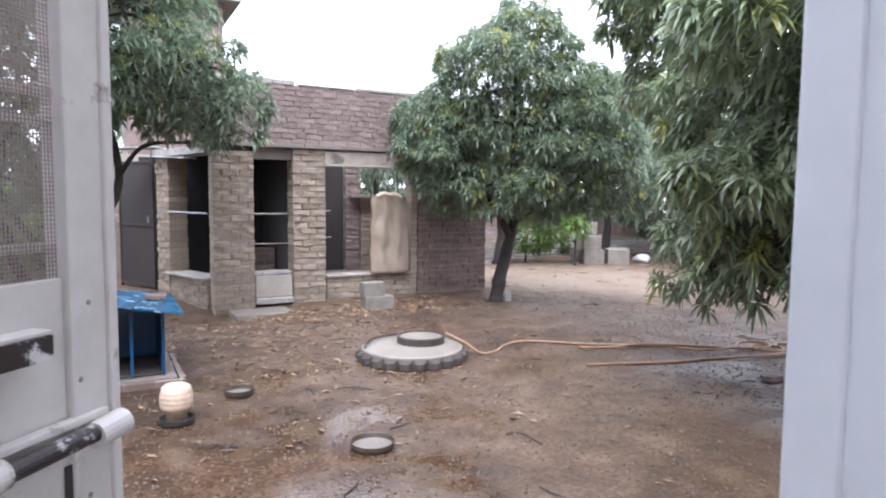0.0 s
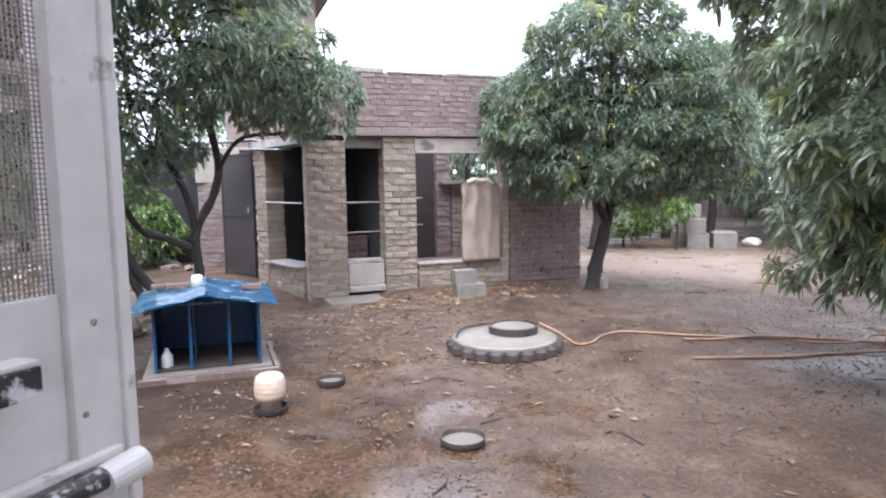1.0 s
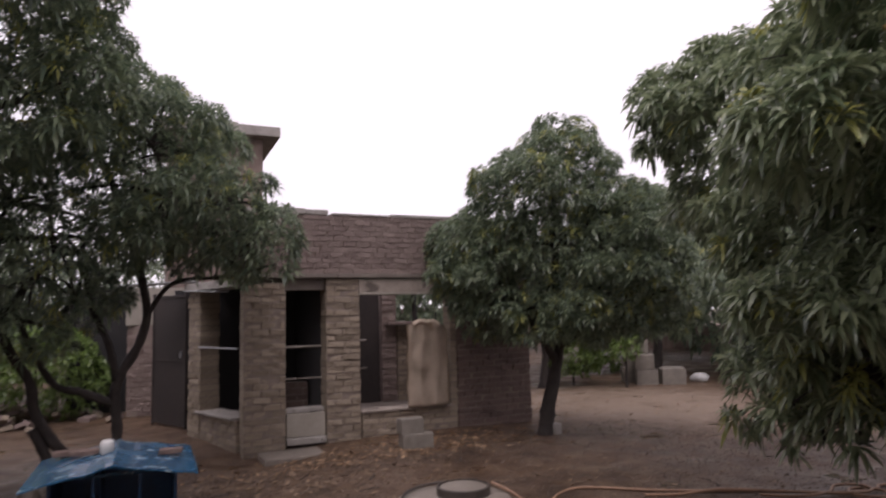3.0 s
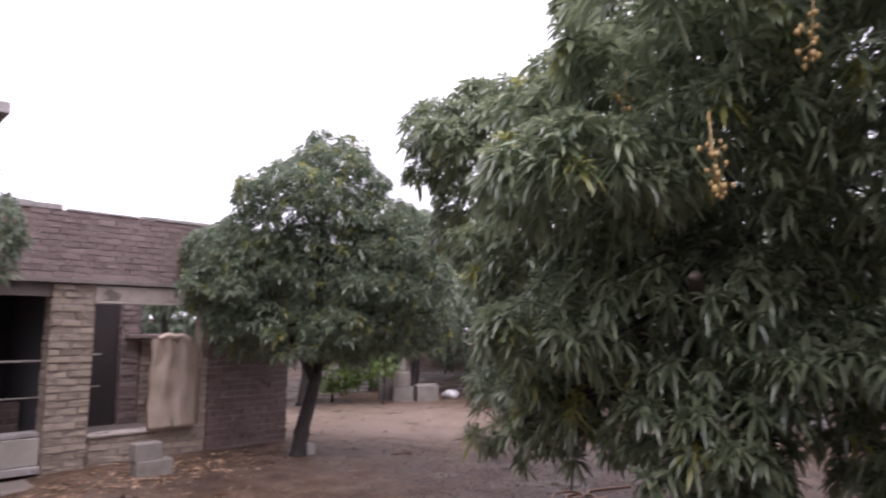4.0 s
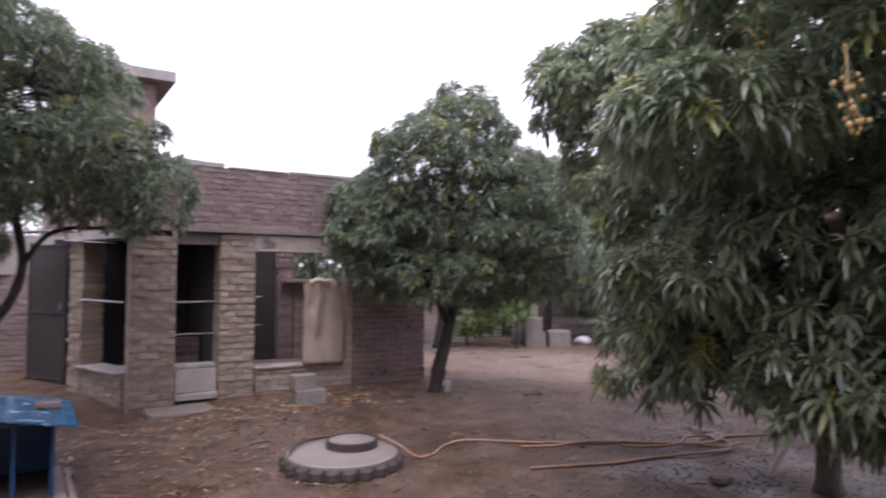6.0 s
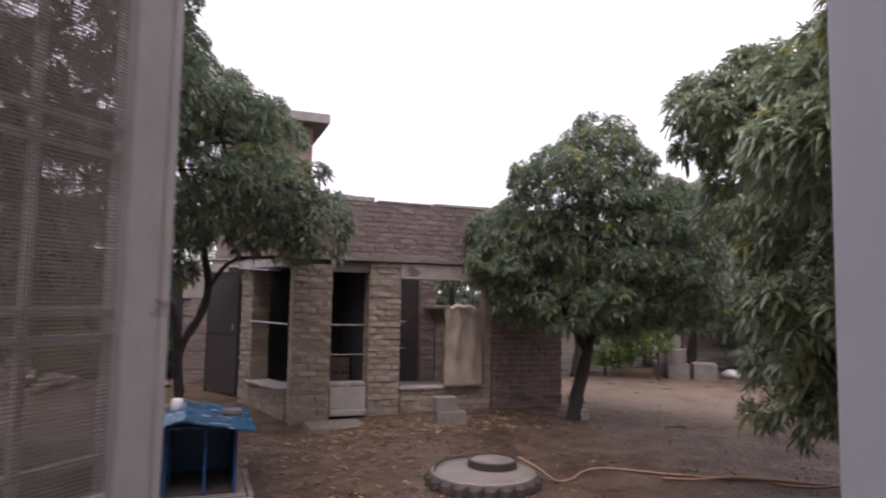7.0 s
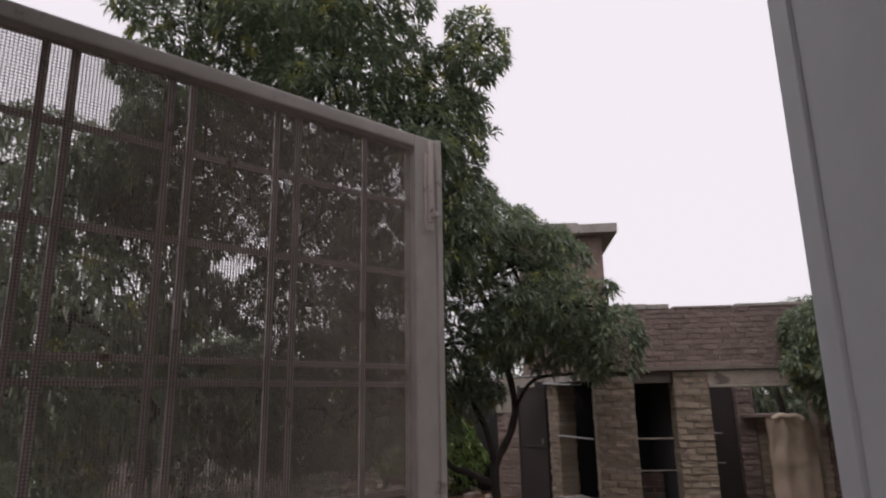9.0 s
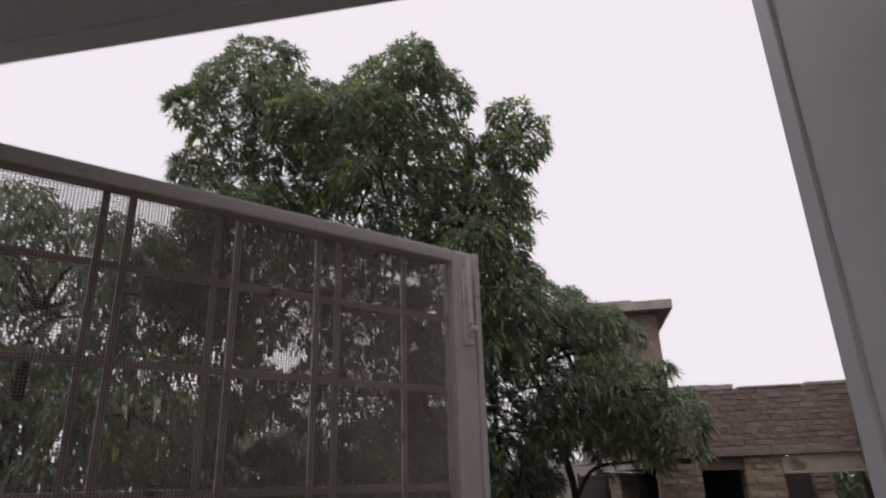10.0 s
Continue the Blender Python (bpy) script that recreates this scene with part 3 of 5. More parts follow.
def brickwork(root, name, start, end, z0, z1, depth, material, seed, unit_len=0.205, course=0.0855, rough=0.009, label="", gap=(0.007, 0.014)):
    """A wall or pillar from start to end (x, y), its face on that line and its depth behind it: a mortar core and its bricks."""
    rng = random.Random(seed)
    a, b = Vector((*start, 0)), Vector((*end, 0))
    length = (b - a).length
    turn = pose(a.x, a.y, 0, 0, 0, math.degrees(math.atan2(b.y - a.y, b.x - a.x)))
    core = part(name, box((0.012, 0.012, z0), (length - 0.012, depth - 0.012, z1 - 0.004), 0, turn), M_MORTAR, root, label)
    rows = max(1, round((z1 - z0) / course))
    step = (z1 - z0) / rows
    for j in range(rows):
        z = z0 + (j + 0.5) * step
        cuts, x = [0.0], unit_len * (0.5 if j % 2 else 1.0) * rng.uniform(0.92, 1.08)
        while x < length - 0.05:
            cuts.append(x)
            x += unit_len * rng.uniform(0.93, 1.07)
        cuts.append(length)
        for p, q in zip(cuts, cuts[1:]):
            ob = bpy.data.objects.new("brick", toned(rng.choice(BRICKS), material))
            scene.collection.objects.link(ob)
            ob.parent = core
            proud = rng.uniform(-rough, rough)
            ob.matrix_local = turn @ Matrix.LocRotScale(
                ((p + q) / 2, depth / 2 + proud, z + rng.uniform(-0.003, 0.003)),
                Euler((rng.uniform(-0.012, 0.012), rng.uniform(-0.014, 0.014), rng.uniform(-0.012, 0.012))),
                (max(0.03, q - p - rng.uniform(0.002, 0.008)), depth + rng.uniform(-0.008, 0.008), step - rng.uniform(*gap)))
    return core


# ---- the unfinished outbuilding ----
FACE = 8.68


def build_outbuilding():
    root = thing("outbuilding", "unfinished brick outbuilding with open bays, partly roofed with a concrete slab", "building", place=(4.8, FACE, 0))
    brickwork(root, "pillar", (2.70, FACE - 0.02), (3.25, FACE - 0.02), -0.2, 2.16, 0.36, M_TAN, 1, unit_len=0.235, course=0.086, rough=0.010, label="weathered tan brick corner pillar")
    brickwork(root, "pillar", (3.79, FACE), (4.275, FACE), -0.12, 2.22, 0.34, M_TAN, 2, unit_len=0.235, course=0.086, rough=0.010, label="weathered tan brick pillar beside the doorway")
    brickwork(root, "sill_wall", (4.285, FACE), (5.745, FACE), -0.12, 0.36, 0.24, M_TAN, 3, unit_len=0.22, course=0.086)
    # shade of the tree crown is put into this wall's brick colour
    brickwork(root, "end_wall", (5.75, FACE), (7.0, FACE), -0.12, 2.0, 0.24, M_WET_SHADED, 4, label="wet brown brick wall, coloured darker for the tree's shade")
    brickwork(root, "pier", (5.63, FACE - 0.005), (5.745, FACE - 0.005), 0.36, 1.98, 0.24, M_TAN, 14)
    brickwork(root, "parapet", (2.72, FACE + 0.06), (7.0, FACE + 0.06), 2.28, 3.11, 0.23, M_RED, 5, rough=0.003, course=0.077, gap=(0.002, 0.006), label="red-brown brick parapet above the roof edge")
    # side wing, turned away to the left
    a, b = Vector((2.13, 10.45)), Vector((2.67, 8.93))
    d = (b - a).normalized()
    s = lambda k: tuple(a + d * k)
    brickwork(root, "pillar", s(0.0), s(0.42), -0.1, 2.12, 0.3, M_TAN, 6, unit_len=0.21, course=0.086, rough=0.010)
    brickwork(root, "low_wall", s(0.43), s(1.56), -0.15, 0.36, 0.3, M_TAN, 7, unit_len=0.22, course=0.086, rough=0.012)
    part("sill_plate", box((0.36, -0.05, 0.362), (1.52, 0.34, 0.392), 0.006, pose(a.x, a.y, 0, 0, 0, math.degrees(math.atan2(d.y, d.x)))), M_CONC, root)
    part("beam", box((-0.1, -0.03, 2.125), (1.62, 0.32, 2.235), 0.01, pose(a.x, a.y, 0, 0, 0, math.degrees(math.atan2(d.y, d.x)))), M_CONC, root)
    # concrete: lintel, roof edge, sill, doorway
    part("lintel", box((4.255, FACE - 0.015, 2.02), (7.0, FACE + 0.25, 2.20), 0.008), M_LINTEL, root, "stained concrete lintel")
    part("lintel_edge", box((4.26, FACE - 0.04, 1.985), (5.8, FACE + 0.1, 2.018), 0.005), M_PALE, root)
    part("roof_slab", box((2.55, FACE - 0.05, 2.222), (3.95, 12.6, 2.278), 0.008), M_DRUM, root, "flat concrete roof slab")
    part("roof_edge", box((3.954, FACE - 0.05, 2.222), (7.05, FACE + 0.34, 2.278), 0.008), M_DRUM, root, "concrete ledge over the roofless bay")
    part("lintel", box((3.25, FACE + 0.06, 2.06), (3.79, FACE + 0.26, 2.22), 0.006), M_DRUM, root)
    part("sill", box((4.28, FACE - 0.03, 0.363), (5.66, FACE + 0.27, 0.392), 0.006), M_LINTEL, root)
    part("threshold_slab", box((3.262, FACE + 0.03, 0.12), (3.778, FACE + 0.08, 0.425), 0.008), M_PALE, root, "pale cement slab closing the foot of the doorway")
    part("threshold_ledge", box((3.255, FACE - 0.03, 0.03), (3.785, FACE + 0.20, 0.115), 0.012), M_CONC, root)
    part("threshold_ledge", box((3.255, FACE + 0.10, 0.428), (3.785, FACE + 0.34, 0.475), 0.008), M_CONC, root)
    for z, r in ((1.29, 0.016), (0.86, 0.010)):
        part("cross_bar", add_tube(bmesh.new(), [(3.2, FACE + 0.30, z), (3.8, FACE + 0.30, z)], r, 10), M_STEEL, root)
        part("cross_bar", add_tube(bmesh.new(), [(4.25, FACE + 1.15, z + 0.02), (4.72, FACE + 1.15, z + 0.02)], r, 10), M_STEEL, root)
    part("cross_bar", add_tube(bmesh.new(), [(*s(0.4), 1.3), (*s(1.6), 1.3)], 0.013, 10), M_PIPE, root)
    # rooms behind, with their shade put into the near-black walls
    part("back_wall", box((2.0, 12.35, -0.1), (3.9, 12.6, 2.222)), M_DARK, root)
    part("back_wall", box((3.904, 12.35, -0.1), (5.55, 12.6, 2.3)), M_FAR, root)
    part("back_wall", box((5.55, 12.35, -0.1), (8.0, 12.6, 1.12)), M_FAR, root)
    part("back_wall", box((7.6, 12.35, 1.12), (8.0, 12.6, 2.222)), M_FAR, root)
    part("side_wall", box((6.78, FACE + 0.25, -0.1), (7.0, 10.6, 2.222)), M_FAR, root)
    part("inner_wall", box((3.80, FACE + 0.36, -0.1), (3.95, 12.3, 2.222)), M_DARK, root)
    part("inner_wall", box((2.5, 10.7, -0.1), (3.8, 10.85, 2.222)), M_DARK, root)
    part("inner_floor", box((2.78, FACE + 0.36, -0.1), (6.78, 12.34, 0.28)), M_DRUM, root)
    brickwork(root, "inner_low_wall", (3.0, 9.75), (3.78, 9.75), 0.28, 0.74, 0.2, M_WET_SHADED, 12)
    brickwork(root, "inner_pier", (5.10, 10.2), (5.36, 10.2), 0.28, 2.2, 0.24, M_RED, 8)
    brickwork(root, "inner_pier", (5.37, 10.2), (5.60, 10.2), 0.28, 1.52, 0.24, M_TAN, 15)
    # black slab in place of the shade within the niche
    part("niche_shade", box((5.605, 10.25, 0.282), (5.80, 10.42, 1.4), 0.004), M_DARK, root)
    brickwork(root, "inner_pier", (5.02, 11.9), (5.42, 11.9), 0.28, 2.2, 0.24, M_RED, 9)
    brickwork(root, "inner_low_wall", (4.5, 11.2), (5.0, 11.2), 0.28, 0.55, 0.2, M_RED, 10)
    for x in (5.75, 6.15, 6.6, 7.05, 7.45):
        part("window_bar", add_tube(bmesh.new(), [(x, 12.45, 1.12), (x, 12.45, 2.22)], 0.012, 8), M_DARK, root)
    part("inner_door", box((4.66, 10.25, 0.282), (5.07, 10.30, 2.1), 0.004), M_GATE, root, "dark sheet metal inner door")
    part("shelf_board", box((5.15, 10.05, 1.53), (5.85, 10.5, 1.58), 0.006), M_RED, root)
    part("tin_sheet", box((-0.14, -0.10, 2.06), (0.95, 0.1, 2.075), 0.002, pose(2.16, 10.4, 0.06, 0, 3, math.degrees(math.atan2(d.y, d.x)))), M_TIN, root, "loose tin sheet under the beam")
    part("tin_sheet", box((-0.1, -0.12, 2.238), (1.0, 0.3, 2.255), 0.002, pose(1.35, 10.9, 0.0, 0, -2, -25)), M_TIN, root)
    # broken mortar along the parapet's top
    rng = random.Random(11)
    x = 2.72
    while x < 6.95:
        w = rng.uniform(0.25, 0.6)
        h = rng.uniform(0.02, 0.05) + (0.03 if x < 3.9 else 0)
        part("coping", box((x, FACE + 0.05, 3.105), (min(x + w, 7.0) - 0.004, FACE + 0.295, 3.11 + h), 0.008), M_CONC, root)
        x += w + rng.choice((0.0, 0.0, 0.05))
    return root


build_outbuilding()


def build_step_and_blocks():
    ob = finish("doorstep_slab", box((3.10, 8.02, -0.1), (3.88, 8.55, -0.005), 0.015, pose(0, 0, 0, 0, 0, 1.5)), M_TOP)
    tagged(ob, "low stained concrete step slab before the doorway", "step")
    lo = box((0, 0, 0), (0.41, 0.2, 0.19), 0.008)
    ob = finish("concrete_block", moved(lo, 4.53, 7.745, -0.005, -2), M_BLOCK)
    tagged(ob, "grey concrete block lying on the earth by the wall", "block", "stacked concrete blocks")
    hi = box((0, 0, 0), (0.31, 0.18, 0.19), 0.008)
    ob = finish("concrete_block", moved(hi, 4.52, 7.76, 0.185, 3), M_BLOCK)
    tagged(ob, "grey concrete block resting on another block", "block", "stacked concrete blocks")
    k = 0
    for x, y, z, w, h in ((11.5, 11.55, 0.0, 0.46, 0.34), (11.92, 11.2, 0.0, 0.5, 0.36), (11.5, 11.6, 0.342, 0.42, 0.33), (11.55, 12.1, 0.0, 0.44, 0.36), (11.7, 11.95, 0.675, 0.4, 0.3), (12.3, 11.6, 0.0, 0.46, 0.34), (11.65, 12.05, 0.345, 0.44, 0.325)):
        k += 1
        b = moved(box((0, 0, 0), (w, 0.42, h), 0.012), x, y, ground_height(x, y) - 0.01 + z, -38 + 4 * (k % 3))
        tagged(finish("concrete_block", b, M_BLOCK), "pale concrete block in a stack at the yard's far side", "block", "far block stack")
    sack = lathe([(0.10, 0), (0.19, 0.05), (0.20, 0.12), (0.12, 0.2), (0.04, 0.22)], 14, lambda a, i: 1 + 0.18 * math.sin(3 * a + i) + 0.1 * math.sin(7 * a))
    tagged(finish("white_sack", moved(sack, 13.1, 11.3, -0.02), M_WHITE, smooth=True), "crumpled white sack lying on the ground", "sack")


build_step_and_blocks()


def build_cover_cloth():
    """A tan cloth hung over an upright board in the window bay."""
    bm = bmesh.new()
    nx, nz = 28, 26
    rows = []
    for j in range(nz + 1):
        z = 0.40 + 1.17 * j / nz
        row = []
        for i in range(nx + 1):
            s = i / nx
            left = 4.93 + 0.012 * math.sin(j * 0.7) * (0.5 + j / nz * 0.5) + 0.05 * max(0, j / nz - 0.85) * 6 * 0.4
            right = 5.56 - 0.16 * max(0, (j / nz - 0.88) / 0.12) ** 2
            x = left + (right - left) * s
            fold = 0.012 * math.sin(s * 15 + 0.9 * math.sin(j * 0.25)) + 0.014 * abs(math.sin(s * 9.5 + 0.5 * math.sin(j * 0.17))) + 0.02 * noise.noise(Vector((s * 6, j * 0.18, 1)))
            if j > nz - 3:
                fold += 0.03 * noise.noise(Vector((s * 9, j, 4)))
            edge = 0.05 * (abs(2 * s - 1) ** 6)
            row.append(bm.verts.new((x, FACE - 0.13 + fold + edge, z + (0.03 * noise.noise(Vector((s * 7, 0, 9))) + 0.02 * math.sin(s * 3.1) if j > nz - 2 else 0))))
        rows.append(row)
    for a, b in zip(rows, rows[1:]):
        for i in range(nx):
            bm.faces.new((a[i], a[i + 1], b[i + 1], b[i]))
    bmesh.ops.solidify(bm, geom=list(bm.faces), thickness=0.035)
    root = thing("covered_board", "tan cloth hung over an upright board on the window sill", "covered board", place=(5.24, FACE - 0.1, 0.392))
    part("cloth", bm, M_CLOTH, root, smooth=True)
    part("board", box((4.98, FACE - 0.075, 0.394), (5.52, FACE - 0.05, 1.53), 0.003), M_WOOD, root)
    part("rolled_top", add_tube(bmesh.new(), curve_points([(5.02, FACE - 0.11, 1.55), (5.12, FACE - 0.12, 1.595), (5.22, FACE - 0.12, 1.575), (5.32, FACE - 0.11, 1.585), (5.42, FACE - 0.11, 1.53)], 6), 0.035, 10), M_CLOTH, root, smooth=True)


build_cover_cloth()


def build_gate_and_left():
    root = thing("sheet_gate", "dark grey sheet metal gate leaf standing ajar", "gate", place=(1.9, 11.4, 0))
    m = pose(1.66, 11.92, 0, 0, 0, math.degrees(math.atan2(11.0 - 11.92, 2.14 - 1.66)))
    part("sheet", box((0.03, -0.006, 0.05), (1.0, 0.006, 2.1), 0, m), M_GATE, root)
    for x0, x1 in ((0.0, 0.035), (0.995, 1.03)):
        part("post", box((x0, -0.02, 0.0), (x1, 0.02, 2.14), 0.004, m), M_GATE, root)
    for z in (0.06, 1.05, 2.08):
        part("rail", box((0.036, -0.018, z - 0.02), (0.994, 0.018, z + 0.02), 0.003, m), M_GATE, root)
    part("handle", box((0.9, -0.05, 1.1), (0.92, -0.021, 1.2), 0.004, m), M_PIPE, root, "pale metal handle")
    wall = thing("yard_wall", "red brick wall with a doorway behind the gate, its shade a black slab", "wall", place=(1.3, 13, 0))
    brickwork(wall, "wall_face", (1.22, 13.05), (1.95, 12.75), 0, 1.62, 0.23, M_RED, 21)
    part("wall_band", box((1.2, 12.98, 1.625), (2.3, 13.2, 2.3), 0.006), M_PALE, wall, "cream plastered upper wall")
    # black slab that carries the doorway's shade
    part("doorway_shade", box((0.2, 13.9, 0), (2.2, 14.1, 2.3)), M_DARK, wall)
    # upper storey behind
    tower = thing("upper_storey", "brick upper storey with an overhanging concrete roof slab", "building", place=(3.4, 14.7, 0))
    part("wall_face", box((1.9, 14.7, 2.3), (3.86, 17.5, 5.72)), M_FAR, tower)
    part("roof_slab", box((1.6, 14.35, 5.724), (4.2, 17.8, 5.95), 0.02), M_CONC, tower, "overhanging concrete roof slab")
    part("lower_wall", box((2.4, 14.72, 0), (3.8, 17.4, 2.298)), M_FAR, tower)
    part("roof_edge", box((1.7, 14.5, 5.953), (3.3, 17.5, 6.03), 0.01), M_CONC, tower)


build_gate_and_left()


# ---- trees ----
NEAR = [M_LEAF, M_YOUNG]
FARM = [M_LEAF_FAR, M_YOUNG]


def build_trees():
    big = tree("mango_tree", "large dark green mango tree with drooping leaves and small fruit", (6.96, 2.46, 0),
         [([(6.96, 2.46, -0.05), (6.93, 2.44, 0.7), (6.85, 2.4, 1.5), (6.7, 2.3, 2.6), (6.6, 2.2, 4.2)], 0.10, 0.05),
          ([(6.9, 2.42, 1.0), (6.4, 2.1, 1.6), (5.6, 1.7, 2.0), (5.1, 1.5, 2.0)], 0.08, 0.02),
          ([(6.88, 2.42, 1.2), (6.9, 3.2, 2.2), (6.95, 4.2, 3.6)], 0.08, 0.02),
          ([(6.88, 2.4, 1.3), (6.9, 1.5, 2.0), (6.7, 0.5, 2.9)], 0.08, 0.02),
          ([(6.9, 2.4, 1.1), (7.6, 2.6, 1.8), (8.2, 2.6, 2.6)], 0.08, 0.02)],
         [((6.5, 2.2, 1.9), (1.6, 1.4, 0.95)), ((6.35, 2.0, 3.05), (1.9, 1.7, 1.15)), ((6.75, 4.2, 3.5), (1.0, 1.05, 0.8)), ((6.85, 4.55, 2.95), (0.65, 0.7, 0.65)), ((6.6, 3.2, 2.7), (1.1, 1.1, 1.0)),
          ((6.75, 1.75, 4.75), (1.6, 1.4, 1.3)), ((6.6, 0.5, 3.0), (1.6, 1.3, 1.05)), ((6.3, 0.2, 4.1), (1.6, 1.3, 1.2)), ((7.9, 1.2, 2.4), (1.0, 1.0, 0.9)), ((8.2, 2.8, 3.0), (1.3, 1.4, 1.2)), ((6.1, 2.8, 1.2), (0.7, 0.62, 0.5)), ((6.4, 3.45, 1.15), (0.65, 0.55, 0.45)), ((6.35, 3.3, 1.6), (0.7, 0.6, 0.55)), ((6.5, 1.2, 1.55), (0.85, 0.7, 0.42)), ((6.1, 2.1, 1.2), (0.7, 0.6, 0.4)), ((7.6, 0.7, 1.6), (0.7, 0.7, 0.55)), ((7.3, 0.6, 3.4), (1.3, 1.2, 1.1)), ((7.4, 1.6, 2.2), (1.0, 0.9, 0.8)), ((6.5, 2.35, 1.15), (0.8, 0.7, 0.4)), ((5.95, 1.75, 0.98), (0.6, 0.55, 0.36)), ((6.15, 2.9, 0.98), (0.55, 0.5, 0.36)), ((6.5, 0.55, 1.05), (0.5, 0.5, 0.4)), ((6.75, 0.95, 0.95), (0.45, 0.45, 0.36)), ((6.15, 2.35, 2.2), (0.8, 0.7, 0.5)), ((6.3, 3.7, 1.0), (0.5, 0.45, 0.38)), ((6.2, 3.3, 0.85), (0.45, 0.4, 0.3))],
         0.14, 0.175, 16, 3, NEAR, width=0.20, droop=0.42, young=0.04, inner=0.8, plain=False, gaps=-0.15, bark=M_TRUNK)
    rng = random.Random(4)
    for x, y, z, n in ((4.50, 1.12, 2.62, 13), (4.72, 0.35, 3.3, 16), (4.8, 0.75, 3.2, 8), (5.0, 1.8, 3.15, 8), (4.85, -0.2, 3.4, 10)):
        bm = bmesh.new()
        lean = Vector((rng.uniform(-0.05, 0.05), rng.uniform(-0.05, 0.05), -0.30))
        add_tube(bm, [Vector((x, y, z + 0.06)), Vector((x, y, z)) + lean * 0.5, Vector((x, y, z)) + lean], [0.004, 0.003, 0.0015], 5)
        for k in range(2 * n):
            stalk = Vector((x, y, z)) + lean * (0.15 + 0.85 * (k / (2 * n)) ** 0.8)
            c = stalk + Vector((rng.gauss(0, 0.028), rng.gauss(0, 0.028), rng.uniform(-0.05, 0.0)))
            bmesh.ops.create_icosphere(bm, subdivisions=2, radius=rng.uniform(0.009, 0.016), matrix=Matrix.Translation(c) @ Matrix.Diagonal((0.85, 0.85, 1.3, 1)))
            add_tube(bm, [c, stalk], 0.0012, 4)
        part("fruit", bm, M_FRUIT, big, "hanging cluster of small yellow-green mangoes", smooth=True)["kind"] = "stuff"
    tree("mango_tree", "round-crowned mango tree with a bare dark trunk beside the outbuilding", (6.62, 7.74, 0),
         [([(6.62, 7.74, -0.05), (6.68, 7.74, 0.35), (6.80, 7.74, 0.75), (6.90, 7.72, 1.3), (6.8, 7.6, 2.2), (6.7, 7.4, 3.2)], 0.115, 0.04),
          ([(6.86, 7.73, 0.95), (6.4, 7.7, 1.6), (5.9, 7.9, 2.3)], 0.06, 0.02), ([(6.88, 7.7, 1.2), (7.5, 7.1, 1.8), (8.0, 6.6, 2.4)], 0.06, 0.02)],
         [((6.55, 7.35, 3.35), (1.1, 0.95, 0.85)), ((6.7, 7.3, 3.72), (0.78, 0.7, 0.62)), ((7.75, 6.75, 2.9), (0.6, 0.6, 0.55)), ((5.95, 7.88, 2.55), (0.95, 0.85, 0.85)), ((6.0, 7.85, 1.85), (0.85, 0.72, 0.62)), ((7.2, 7.0, 2.5), (0.95, 0.9, 0.95)), ((7.7, 6.7, 2.3), (0.75, 0.75, 0.85)), ((7.0, 7.1, 1.75), (0.9, 0.8, 0.6)), ((6.65, 7.4, 2.6), (1.0, 0.9, 0.9)), ((6.3, 7.5, 3.05), (0.9, 0.8, 0.75)), ((7.15, 7.1, 3.0), (0.8, 0.8, 0.75)), ((6.5, 7.5, 1.75), (0.9, 0.8, 0.5)), ((7.6, 6.85, 1.75), (0.8, 0.7, 0.5))],
         0.108, 0.125, 12, 5, FARM, droop=0.34, young=0.07, inner=1.0, width=0.23, gaps=-0.34)
